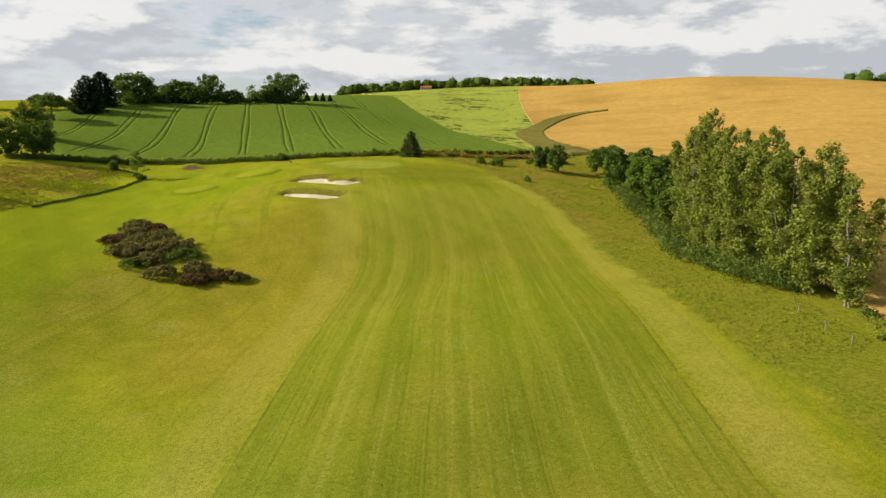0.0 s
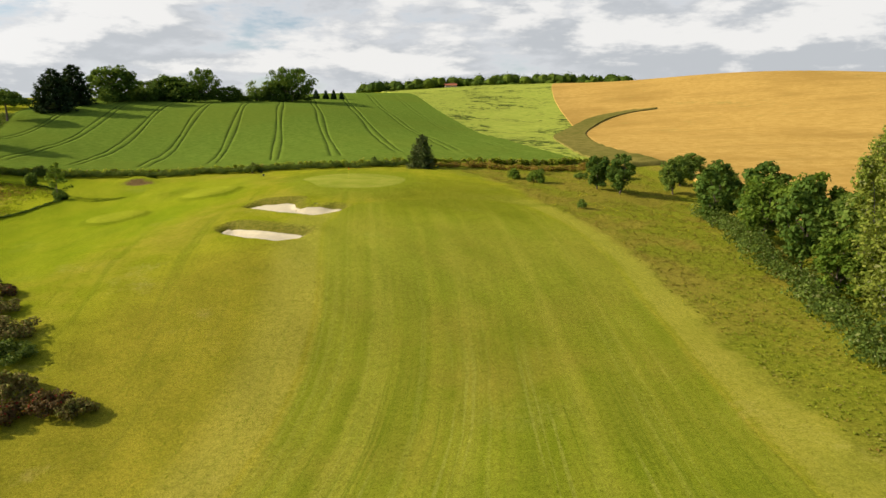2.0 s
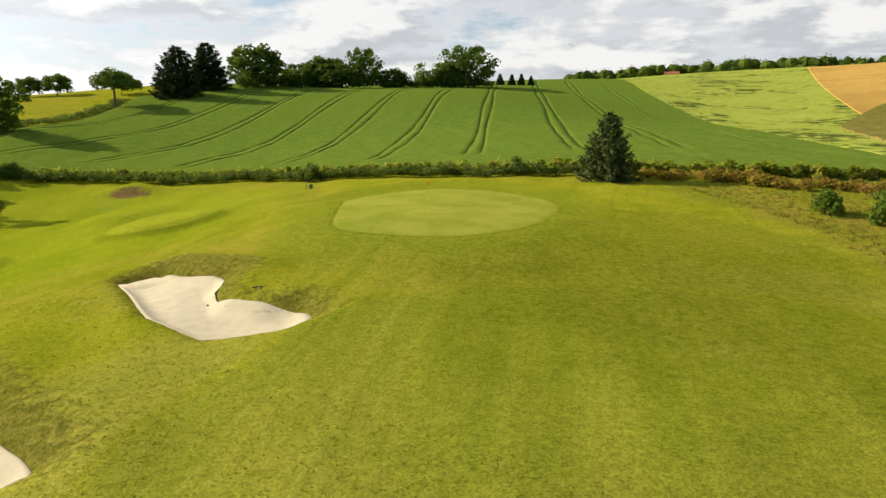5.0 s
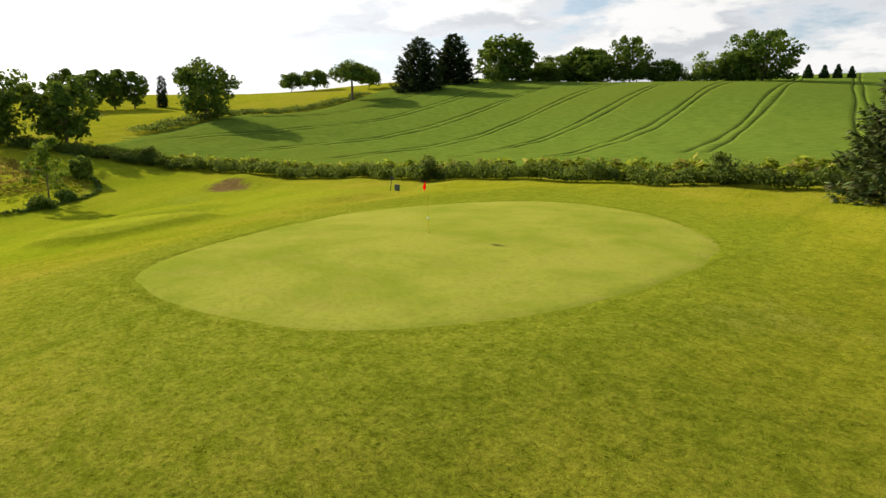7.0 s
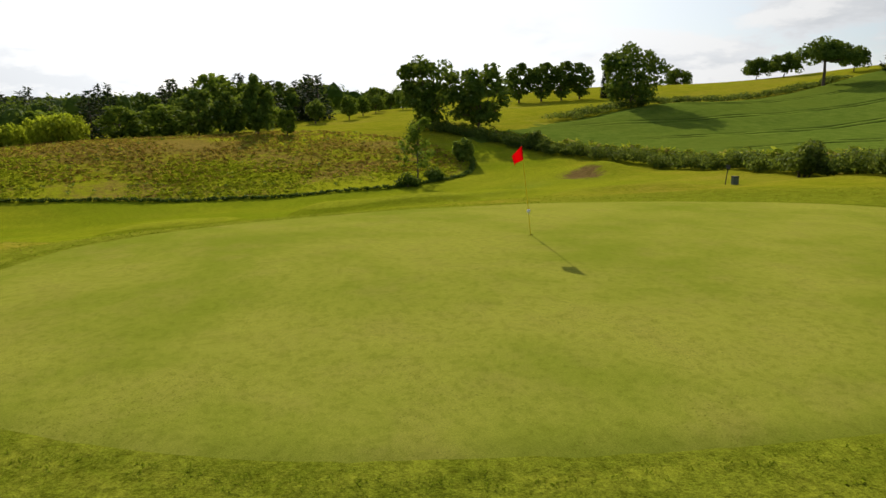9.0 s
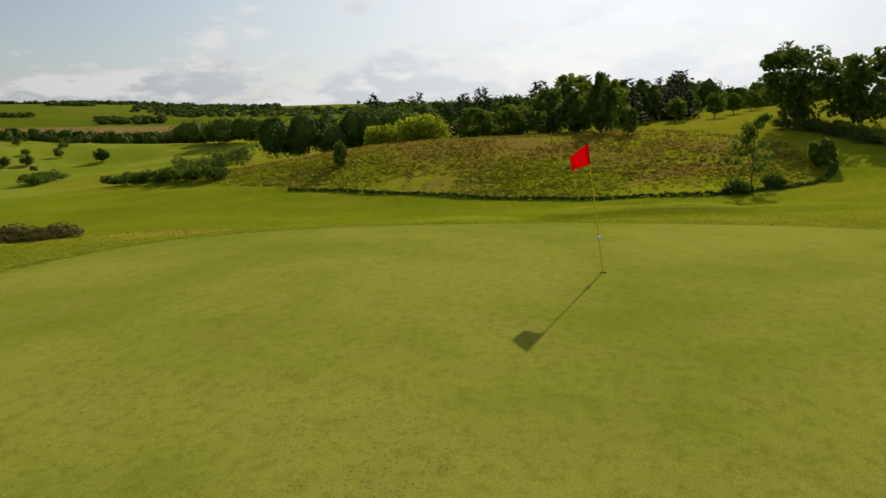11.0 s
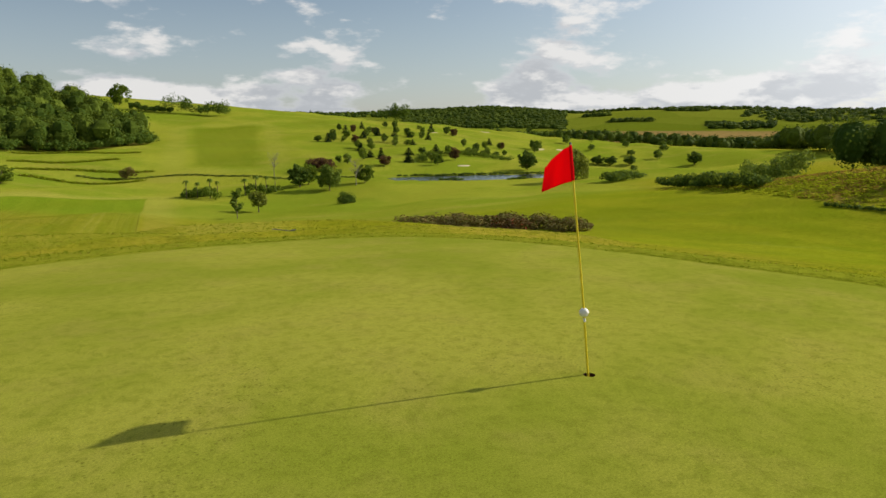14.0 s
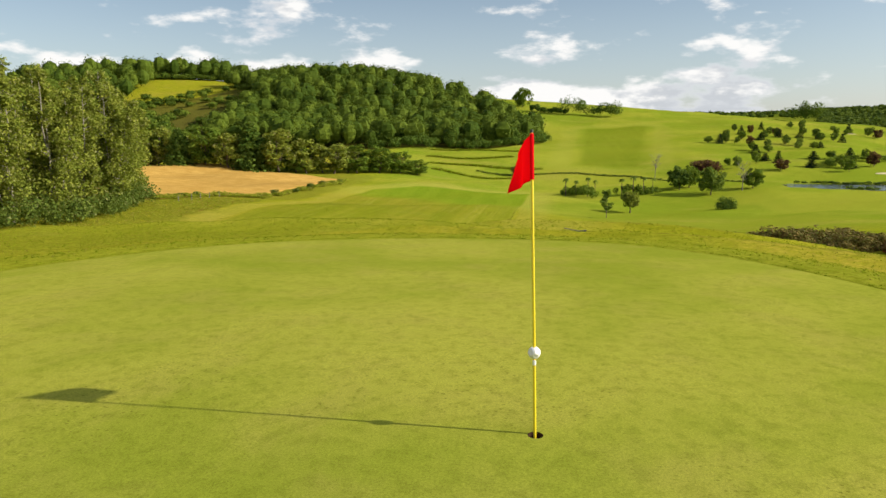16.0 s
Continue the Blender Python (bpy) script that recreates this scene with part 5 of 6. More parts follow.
stand([(fir(83, 8.0, 2.2, PINE, 26, 9, 22, 0.6, 0.35, "cypress_tree"), 8.0, 2.2)], [(-150, 69.6, 7.8, 2.3)], "slim dark cypress on the far golf course", "", 70)
strewn("crest_hedge", along([(-116, 158), (-112, 182), (-104, 192), (-86, 205), (-66, 224), (-50, 234)], 1.8, 4.6, 6.0, 0.8, 21), DARK, "dark hedge along the crest of the field", "hedge", 60, 0.6)
strewn("field_hedge", along([(-94, 36), (-101, 48), (-112, 68), (-122, 92), (-133, 122)], 0.8, 1.3, 3.2, 0.7, 22), BRAMBLE, "scrubby hedge on the upper field edge", "hedge", 30, 0.26)
strewn("bramble_hedge", along([(-90, 12), (-82, 17.5), (-74, 20.5), (-66, 23.5), (-55, 27.8), (-40, 29.0), (-24, 27.0), (-11, 25.0), (2, 24.6), (9, 25.6)], 0.55, 1.3, 1.7, 0.25, 23),
       BRAMBLE, "low bramble hedge between green and crop", "hedge", 50, 0.17, (0.46, 0.5))
strewn("grass_fringe", along([(-88, 16), (-74, 22.5), (-66, 26), (-55, 30.3), (-40, 31.3), (-24, 29.4), (-11, 27.6), (2, 27.4), (9, 28.6), (24, 30), (38, 30), (52, 34)], 0.5, 1.1, 1.4, 0.4, 24),
       GRASS, "tall seeding grass behind the hedge", "grass", 24, 0.30, (0.5, 0.7), 6, False, 4, 2.6, up=1.6)
strewn("scrub", along([(15, 26), (24, 25), (36, 21), (46, 24), (56, 26)], 0.5, 0.9, 2.0, 1.1, 25), HEATH, "brownish scrub and dock beyond the green", "scrub", 30, 0.22, (0.5, 0.6), 7, False, 4, 2.0, up=1.6)
hedge_bushes = [(bush(43, 3.0, 3.2, BRAMBLE, 140, 0.22, 20), 3.0, 3.2)]
stand(hedge_bushes, [(-24.2, 26.2, 3.0, 3.4), (2.4, 25.6, 2.6, 2.6), (-68, 24, 3, 3)], "rounded bramble bush standing out of the hedge", "hedge bushes", 18)

# ---- bracken slope and its woods ----
stand([(sapling(91, 6.2, 4.6, OAK), 6.2, 4.6)], [(-55.5, 6.8, 6.3, 4.8)], "thin young oak at the foot of the bracken slope", "", 19)
stand([(bush(92, 1.5, 2.4, DARK, 120, 0.2), 1.5, 2.4)], [(-54.2, 5.6, 1.5, 2.6), (-56.6, 8.6, 1.4, 2.2)], "low dark bush under the young oak", "bushes at the slope", 20)
small = [(broadleaf(93, 4.2, 3, OAK, 130, 0.24, 0.06), 4.2, 3), (broadleaf(94, 3, 2.2, YOUNG, 110, 0.22, 0.06), 3, 2.2)]
stand(small, [(-91.1, -6.4, 4.0, 3.0, 0), (-66.5, -38.5, 3.0, 1.9, 1), (-64, 13.5, 2.8, 2.6, 1)], "small tree on the bracken slope", "small trees", 21)
orchard = [(broadleaf(90, 5, 4.2, OAK, 90, 0.4, 0.16, 30), 5, 4.2), (broadleaf(89, 4.6, 4.2, YOUNG, 90, 0.4, 0.16, 30), 4.6, 4.2)]
stand(orchard, [(-147, 6.7, 5.4, 4.4, 0), (-172.6, 15.5, 4.6, 4.0, 1), (-178, 23.5, 5.0, 4.6, 1), (-198, 33, 4.4, 4.4, 0), (-160, 11, 4.8, 4.2, 0), (-187, 18, 4.6, 4.2, 0), (-139, -1, 5.2, 4.8, 1), (-166, 2, 5.2, 4.6, 0), (-208, 24, 5, 5, 0)],
      "small round tree standing on the mown rise", "orchard trees", 49)
stand([(broadleaf(95, 3.6, 10, LIME, 200, 0.36, 0.03, 40), 3.6, 10)], [(-124, -59.0, 4.4, 11), (-92.5, -37.5, 4.3, 8.5), (-96.5, -45.5, 4.0, 7.5), (-136, -72, 4, 9)], "bright lime-green bushy tree at the wood", "lime-green trees", 22)
wood = [(broadleaf(96, 9, 8, OAK, 110, 0.5, 0.06), 9, 8), (broadleaf(97, 9, 7.5, DARK, 110, 0.5, 0.06), 9, 7.5), (broadleaf(98, 7, 6, YOUNG, 110, 0.42, 0.06), 7, 6)]
spots = [(-100, -31, 5.3, 7.3, 0), (-101.5, -24.5, 5.3, 7.5, 0), (-109, -21, 8.3, 7.7, 2), (-104, -15.5, 6.9, 6.6, 1), (-97.5, -10.8, 9.1, 5.9, 1), (-135, -20, 11.7, 10.5, 0), (-118, -12, 9.0, 8.8, 0),
         (-155, -8, 9.5, 8.8, 1), (-131, -33, 8.5, 8.8, 1), (-148, -28, 9.5, 8.8, 1), (-170, -16, 10.6, 9.9, 0), (-190, -2, 10.6, 9.9, 1),
         (-113, -30, 5.3, 6.6, 2), (-123, -24, 7.5, 7.7, 1), (-112, -45, 6.4, 8.8, 0), (-200, 30, 7.5, 8.8, 1), (-230, 22, 8.5, 8.8, 2), (-262, 25, 9.5, 9.9, 1), (-275, 29, 9.5, 8.8, 1)]
stand(wood, spots, "leafy tree at the edge of the wood", "woods behind the slope", 23)
firs = [(fir(99, 11, 8, PINE, 14, 10, 20, 1.1, 0.85), 11, 8), (fir(100, 11, 7, PINE, 14, 10, 20, 1.0, 0.95), 11, 7)]
r = rng_of(50)
spots = [(-128 - 70 * r.random() - 0.5 * i, -84 + 3.6 * i + 8 * r.random(), 9.3 + 3.6 * r.random(), 7.5 + 2.5 * r.random()) for i in range(24)]
stand(firs, spots, "dark spruce in the wood behind the slope", "spruces of the wood", 24)
stand([(spruce(101, 15, 6, NEEDLE, 0.42, 0.3, "bare_spruce"), 15, 6)], [(-258, 36, 17, 7), (-121, -47, 7.8, 4), (-262, 46, 12, 6)], "gaunt half-bare spruce above the wood", "gaunt spruces", 25)
strewn("bracken", [q for q in scatter(MEADOW, 12000, 0.17, 0.7, 31, 0.05, 0.20) if q[0] + 9 * noise.noise((q[0] * 0.08, q[1] * 0.08, 7)) > -71], FERN, "yellow-green bracken on the slope", "bracken", 6, 0.20, (0.5, 0.5), 8, False, 1, 1.3, 0.1, 2.6)
strewn("dry_heath", [q for q in scatter(MEADOW, 11000, 0.16, 0.7, 32, 0.12, 0.30) if q[0] + 9 * noise.noise((q[0] * 0.08, q[1] * 0.08, 7)) < -63], HEATH, "brown dry stems on the slope", "heath", 6, 0.18, (0.5, 0.5), 9, False, 1, 1.6, 0.1, 2.6)
strewn("weed_clumps", scatter(MEADOW, 160, 0.4, 0.9, 30), OAK, "darker weed clumps in the bracken", "weeds", 10, 0.18, (0.5, 0.5), 19, False, 1, 1.2, 0.1, 1.4)
strewn("slope_edge", along([(-57, -40), (-56, -28), (-55.6, -16), (-54.3, -4), (-54.2, 5), (-58, 12.5), (-66, 15)], 0.22, 0.30, 0.55, 0.08, 33), DARK, "dark weedy edge under the bracken slope", "weeds", 14, 0.2, (0.5, 0.5), 10, False, 2, up=0.9)

# ---- long grass and brambles under the boundary trees ----
LONG = [(44, -114), (42, -90), (41.5, -66), (39, -38), (33, -17), (27, 4), (20, 18), (24, 24), (46, 30), (58, 20), (58, -60), (56, -112)]
long_spots = scatter(LONG, 7000, 0.16, 0.6, 34)
strewn("seeding_grass", [q for q in long_spots if q[1] > -52], SEEDING, "brownish seeding grass beside the green", "grass", 7, 0.10, (0.5, 0.6), 13, False, 1, 2.0, 0.1, 3.0)
strewn("long_grass", [q for q in long_spots if q[1] <= -52], GRASS, "uneven long grass beside the fairway", "grass", 7, 0.10, (0.5, 0.6), 11, False, 1, 2.0, 0.1, 3.0)
strewn("weeds", scatter(LONG, 420, 0.30, 0.6, 35, 0.07, -0.05), HEATH, "brown docks and seed heads in the long grass", "weeds", 12, 0.07, (0.5, 0.5), 12, False, 1, 2.0, 0.1, 2.0)
strewn("ragwort", scatter(LONG, 260, 0.5, 0.5, 29, 0.1, 0.0), BLOOM, "yellow ragwort flowering in the long grass", "wildflowers", 7, 0.09, (0.4, 0.4), 20, False, 1, 1.0, 0.3, 2.0)
strewn("undergrowth", along([(56, -20), (54.5, -40), (53, -58), (51.2, -72), (52.8, -86), (57, -95)], 0.7, 2.6, 3.0, 0.8, 36), BRAMBLE, "brambles and saplings under the boundary trees", "undergrowth", 34, 0.28, (0.46, 0.5))
strewn("field_side_scrub", along([(59.6, -104), (55, -128), (50, -148), (46, -166), (47.6, -184)], 0.6, 0.8, 2.2, 0.6, 37), GRASS, "rank pale grass on the edge of the wheat", "grass", 40, 0.2, up=1.2)
strewn("field_side_bushes", along([(59.6, -104), (55, -128), (50, -148), (46, -166), (47.6, -184)], 6.5, 1.1, 1.6, 0.5, 66), BRAMBLE, "small bramble bushes along the wheat", "scrub", 60, 0.25)
posts = mesh("post", *tube([(0, 0, -0.3), (0, 0, 0.9), (0, 0, 1.0)], [0.05, 0.05, 0.035], 8), PALE_BARK)
for i, (x, y) in enumerate([(53.4, -101.8), (53.5, -106.6), (53.8, -110.5), (54.2, -115), (54.6, -120)]):
    ob = tagged(new("fence_post", posts), "short pale wooden post in long grass", "post", "boundary posts")
    ob.location = (x, y, on(x, y))

# ---- tussocky turf short of the green ----
SURROUND = [(-16, -20), (2, -30), (22, -36), (36, -22), (34, 2), (22, 22), (8, 26), (-8, 20), (-18, 4)]
SLOPE = [(-16, -20), (2, -30), (22, -36), (34, -24), (37, -60), (36, -130), (-2, -130), (-18, -100), (-20, -45)]


def clear_of(spots, distance, least):
    """Those spots that lie farther than least by the given distance."""
    q = np.array(spots)
    return q[distance(q[:, 0], q[:, 1]) > least]


def off_sand(x, y):
    return np.minimum(shape(x, y, BUNKER_NEAR), shape(x, y, BUNKER_FAR))


tufts("apron_grass", clear_of(clear_of(scatter(SURROUND, 26000, 0.1, 0.1, 71), green_sd, 0.6), off_sand, 0.5), BLADE, "tussocky green grass round the putting green", "grass", 3, 0.026, 0.016, 0.030, 72)
ring = scatter(SURROUND, 150000, 0.1, 0.1, 75)
ring = clear_of(clear_of(ring, green_sd, 0.04), lambda x, y: -green_sd(x, y), -0.34)
tufts("fringe_grass", ring, COLLAR, "uncut edge of grass round the putting green", "grass", 6, 0.020, 0.007, 0.030, 76)
tufts("fairway_grass", clear_of(scatter(SLOPE, 40000, 0.1, 0.1, 73), off_sand, 0.6), BLADE, "short uneven grass of the sloping fairway", "grass", 3, 0.042, 0.022, 0.038, 74)

# ---- valley to the south ----
valley = [(broadleaf(111, 7, 7, OAK, 110, 0.42, 0.12), 7, 7), (broadleaf(112, 6, 6, DARK, 100, 0.42, 0.10), 6, 6)]
spots = [(-43.5, -192, 6.6, 7, 1), (-47, -196, 6.2, 6, 0), (-128.3, -208.6, 7, 7.2, 1), (-235, -298, 5.2, 7.5, 1), (-246, -296, 5.2, 7, 1), (-274, -278, 7, 9, 1), (-62, -190, 5.5, 6, 0), (-228, -300, 5, 8, 1)]
stand(valley, spots, "round tree on the valley course", "valley trees", 26)
stand([(broadleaf(113, 7.3, 7, YOUNG, 170, 0.34, 0.10), 7.3, 7)], [(-49.5, -183, 7.4, 7.4)], "flowering round tree near the pond", "", 27)
stand([(broadleaf(114, 4.4, 3.7, POPLAR, 120, 0.24, 0.28), 4.4, 3.7)], [(-23.5, -146, 4.7, 4.1)], "silvery young tree on the lower fairway", "", 28)
stand([(sapling(115, 5, 2.6, YOUNG), 5, 2.6)], [(-16.8, -131, 5.1, 2.9)], "slim young tree with a bare stem", "", 29)
stand([(bush(116, 3.2, 4.8, DARK, 160, 0.26, 22), 3.2, 4.8)], [(-45, -153.5, 3.2, 4.8)], "rounded dark bush on the lower course", "", 30)
stand([(broadleaf(117, 5, 10, PURPLE, 110, 0.45, 0.1), 5, 10)], [(-60, -231, 5.0, 10.5)], "purple-leaved spreading tree on the far slope", "", 31)
stand([(bare_tree(118, 6.8, 5), 6.8, 5)], [(-43, -224, 6.8, 5), (-58.4, -187, 6.4, 5.5)], "leafless tree near the pond", "bare trees", 32)
stand([(willow(119, 8.4, 9), 8.4, 9)], [(-113, -160, 8.8, 9.2)], "grey-green weeping willow by the pond", "", 33)
stand([(bush(120, 6, 5, BROWN, 150, 0.32, 18), 6, 5)], [(-0.5, -237, 6.0, 5.2)], "brownish bush at the foot of the far slope", "", 34)
stand([(palm(121, 4.0), 4.0, 1.0)], [(-12.8, -186, 4.5, 0.75), (-15.6, -187.3, 3.9, 0.68), (-18.6, -186.2, 4.9, 0.75), (-20.6, -187.0, 4.1, 0.60), (-27.6, -187, 4.3, 0.75), (-30.6, -188, 4.7, 0.75), (-33.2, -187, 4.3, 0.75), (-35.4, -186.2, 3.9, 0.60)],
      "small palm with dry brownish fronds on a planted island", "palms", 35)
beds = [(bush(129, 2.0, 11.5, OAK, 130, 0.34, 26, "planted_bed", 1.45, False), 2.0, 11.5)]
stand(beds, [(-17.0, -186.8, 3.3, 12.5), (-31.5, -187.4, 2.9, 11.5)], "dense green planted island on the lower course", "planted islands", 48)
scarps = []
for y_, x0, x1 in ((-287, -6, 36), (-263, 2, 34), (-246, -8, 31), (-229, -4, 28)):
    scarps += along([(x0, y_ - 1), ((x0 + x1) / 2, y_ + 1.2), (x1, y_)], 0.12, 0.5, 0.5, 0.35, 90 - y_)
tufts("scarp_grass", scarps, BLADE, "long uncut grass on low terraces below the wood", "grass", 5, 0.55, 0.16, 0.35, 77)
strewn("ditch_sedge", along([(14, -237), (-2, -236), (-21, -235), (-32, -230), (-46, -221), (-55, -213), (-68, -206)], 0.8, 0.45, 1.4, 0.25, 62), BRAMBLE, "dark sedge along a ditch", "sedge", 16, 0.24, (0.46, 0.5), 21)
strewn("reeds", along([(-80, -205.5), (-97, -203.8), (-117, -200.8), (-130, -194.5)], 0.9, 0.55, 1.5, 0.4, 63) + along([(-84, -185.5), (-90, -183)], 0.8, 0.6, 1.4, 0.3, 64) + along([(-104, -179.5), (-109, -179.2)], 0.8, 0.6, 1.4, 0.3, 65),
       DARK, "dark reeds on the banks of the pond", "reeds", 18, 0.35, (0.46, 0.5), 22)
strewn("juniper_bank", along([(-104, -131), (-112, -137), (-121, -142)], 1.2, 2.4, 4.0, 0.6, 38), DARK, "dark clipped shrubs on the valley side", "shrubs", 60, 0.4)
strewn("slope_shrubs", along([(-64.5, -54.5), (-65.5, -60), (-68, -66), (-74, -76), (-80, -86)], 0.9, 1.6, 2.8, 0.8, 39), DARK, "dark juniper bushes on the shoulder of the slope", "shrubs", 60, 0.3)
strewn("slope_saplings", along([(-78, -60), (-88, -72), (-98, -82), (-112, -96), (-126, -104)], 4.5, 3.4, 4.0, 2.0, 40), YOUNG, "light green saplings below the slope", "trees", 60, 0.42)
crowns("hollow_trees", along([(-104, -71), (-110, -62), (-117, -53), (-124, -45)], 1.3, 7.6, 7.5, 2.6, 41), DARK, "dark trees in the hollow behind the slope", "trees", 280, 0.5, 42)
DOTS = [(-62, -236), (-100, -222), (-150, -262), (-190, -330), (-160, -380), (-110, -360), (-75, -300)]
arb = [(broadleaf(122, 5, 4, OAK, 60, 0.42, 0.1, 20), 5, 4), (broadleaf(123, 5, 4, DARK, 60, 0.42, 0.1, 20), 5, 4), (spruce(124, 6, 2.6, PINE, 0.5, 0.6, "spruce_tree", 0.85, 8), 6, 2.6), (broadleaf(125, 4.5, 4, YOUNG, 60, 0.42, 0.1, 20), 4.5, 4)]
stand(arb, scatter(DOTS, 70, 3.8, 3.3, 42), "young tree planted on the far slope", "arboretum", 36)
stand([(broadleaf(126, 4.5, 4.2, PURPLE, 60, 0.42, 0.1, 20), 4.5, 4.2)], scatter(DOTS, 7, 4.6, 4.4, 43), "purple-leaved young tree on the far slope", "arboretum", 37)
stand([(broadleaf(127, 5, 5, DARK, 50, 0.5, 0.1, 16), 5, 5)], scatter([(-200, -240), (-330, -330), (-420, -470), (-300, -520), (-190, -420)], 40, 5, 5, 44), "tree dotted over the valley course", "valley dots", 38)
strewn("clipped_hedge", along([(-101, -236), (-104, -246), (-111, -252), (-128, -252), (-153, -262)], 1.2, 2.2, 2.8, 0.25, 45), OAK, "low hedge round a raised tee", "hedge", 30, 0.4)
stand([(broadleaf(128, 12.9, 13.4, OAK, 150, 0.6, 0.05, 40), 12.9, 13.4)], [(-2.3, -455, 13, 13.6)], "lone round tree on the hill", "", 39)
strewn("hill_copse", along([(-30, -433), (-46, -432), (-58, -431)], 4, 9, 9, 1.5, 46) + along([(-8, -434), (-30, -433)], 2.5, 3.5, 4, 0.5, 47), DARK, "copse on the shoulder of the hill", "trees", 90, 0.7)
strewn("far_copse", along([(-168, -452), (-182, -450)], 3, 11, 10, 2, 48), DARK, "dark copse far down the valley", "trees", 90, 0.8)

# ---- woods round the valley ----
row = [(broadleaf(131, 13, 9, OAK, 110, 0.55, 0.05, 36), 13, 9), (broadleaf(132, 13, 8, POPLAR, 110, 0.5, 0.05, 36), 13, 8), (spruce(133, 12, 7, DARK, 1.0, 0.6, "spruce_tree", 0.7, 12), 12, 7)]
spots = [(118, -188, 12, 10.4, 0), (110, -187, 12.5, 9.1, 2), (102, -188, 12.4, 9.8, 1), (95, -187, 11, 9.1, 2), (88, -188, 12, 10.4, 0), (81, -188, 11, 9.1, 1), (75, -190, 14, 11.1, 2), (68, -192, 13.5, 11.7, 1), (61, -196, 11, 10.4, 1),
         (54, -200, 9.5, 10.4, 1), (48, -204, 9, 9.8, 0), (42, -208, 8.5, 9.1, 0), (36, -212, 7, 9.8, 0), (31, -214, 5, 7.8, 0), (128, -190, 12, 11.7, 0), (140, -193, 13, 11.7, 1),
         (114, -191, 9, 10.4, 1), (106, -191, 10, 10.4, 0), (98.5, -190, 9.5, 10.4, 0), (91.5, -191, 9, 10.4, 1), (84.5, -191, 9.5, 10.4, 0), (78, -192, 10, 10.4, 1), (71.5, -194, 10.5, 11.1, 0), (64.5, -197, 9, 11.1, 0), (57.5, -201, 8, 10.4, 1),
         (51, -205, 7.5, 9.8, 1), (45, -209, 7, 9.8, 0), (39, -212, 6.5, 9.1, 1)]
stand(row, spots, "tall hedgerow tree beyond the wheat", "hedgerow trees", 40)
crowns("forest", [q for q in scatter(WOOD_EDGE, 1250, 10.8, 9.0, 51) if shape(np.array([q[0]]), np.array([q[1]]), BELOW_FIELD)[0] > 0 and shape(np.array([q[0]]), np.array([q[1]]), HILL_FIELD)[0] > 2], FOREST, "dense broadleaf forest over the hill", "forest", 125, 0.78, 14, 8, 5, 0.54)
strewn("forest_skirt", along([(60, -286), (38, -293), (5, -304), (-14, -334)], 2.2, 5, 6, 2, 52), DARK, "shrubby skirt of the forest", "forest", 40, 0.7)
HILL_WOOD = [(240, -330), (300, -420), (420, -520), (560, -560), (520, -420), (400, -330), (300, -290)]
hill_trees = [q for q in scatter(HILL_WOOD, 380, 12, 10, 53) if shape(np.array([q[0]]), np.array([q[1]]), HILL_FIELD)[0] > 2]
hill_trees += along([(218, -556), (250, -545), (295, -525), (350, -480)], 1.2, 15, 12, 7, 59) + along([(196, -552), (250, -538), (295, -518), (350, -474)], 1.6, 5, 9, 1.5, 70) + along([(150, -552), (188, -560)], 2.0, 14, 11, 4, 67) + scatter([(266, -505), (256, -460), (247, -418), (300, -392), (390, -470), (330, -530)], 150, 12, 10, 68) + along([(128, -262), (150, -290), (172, -320), (205, -352), (250, -390)], 3.0, 5, 8, 6, 61) + scatter(BELOW_FIELD, 90, 4.0, 7, 69)
crowns("hill_wood", hill_trees, FOREST, "wooded hill beyond the wheat", "forest", 70, 1.0, 15, 8, 5, 0.52)
crowns("skyline_wood", along([(-62, 575), (-20, 574), (30, 590), (60, 572), (110, 562), (150, 560), (190, 552)], 1.5, 11.5, 13, 6, 54) + along([(-62, 575), (-20, 574), (30, 590), (60, 572), (110, 562), (150, 560), (190, 552)], 1.5, 6.5, 12, 4, 64), FOREST, "dark wood along the skyline", "forest", 50, 1.1, 5, 10, 6, 0.5, 1.0)
crowns("skyline_copse", along([(300, 500), (330, 500), (352, 498)], 3, 14, 12, 3, 55) + along([(380, 420), (420, 400), (430, 360)], 3, 16, 14, 4, 56), DARK, "small wood behind the wheat hill", "forest", 60, 1.3, 25, 10, 6, 0.46)
plain_trees = along([(-330, -230), (-420, -330), (-520, -460), (-560, -620), (-520, -760)], 2.2, 13, 15, 9, 57) + along([(-430, -560), (-360, -640), (-300, -760)], 8, 10, 12, 12, 58)
crowns("river_trees", plain_trees, FOREST, "line of trees across the plain", "trees", 40, 1.6, 16, 10, 6, 0.46)
r = rng_of(60)
ridge = []
for a0, a1, d0, d1, n in ((-2.175, -1.95, 1430, 2010, 1500), (-1.95, -1.55, 1760, 2000, 520), (-2.40, -2.175, 1900, 2000, 260), (-2.235, -2.20, 1700, 1715, 26), (-2.29, -2.235, 1570, 1580, 40),
                          (-2.36, -2.31, 1790, 1830, 60), (-3.05, -2.40, 1560, 2010, 1500), (-2.44, -2.36, 1430, 1520, 110), (-2.2, -1.85, 1120, 1220, 200)):
    for _ in range(n):
        a, d = r.uniform(a0, a1), r.uniform(d0, d1)
        x, y = d * math.cos(a), d * math.sin(a)
        if a0 < -3 and noise.noise((x * 0.005, y * 0.005, 1.0)) < -0.12:
            continue
        ridge.append((x, y, 9 + 7 * r.random(), 16 + 7 * r.random()))
crowns("ridge_woods", ridge, FOREST, "wooded ridges on the horizon", "forest", 6, 3.0, 17, 6, 4, 0.5, 4.0)
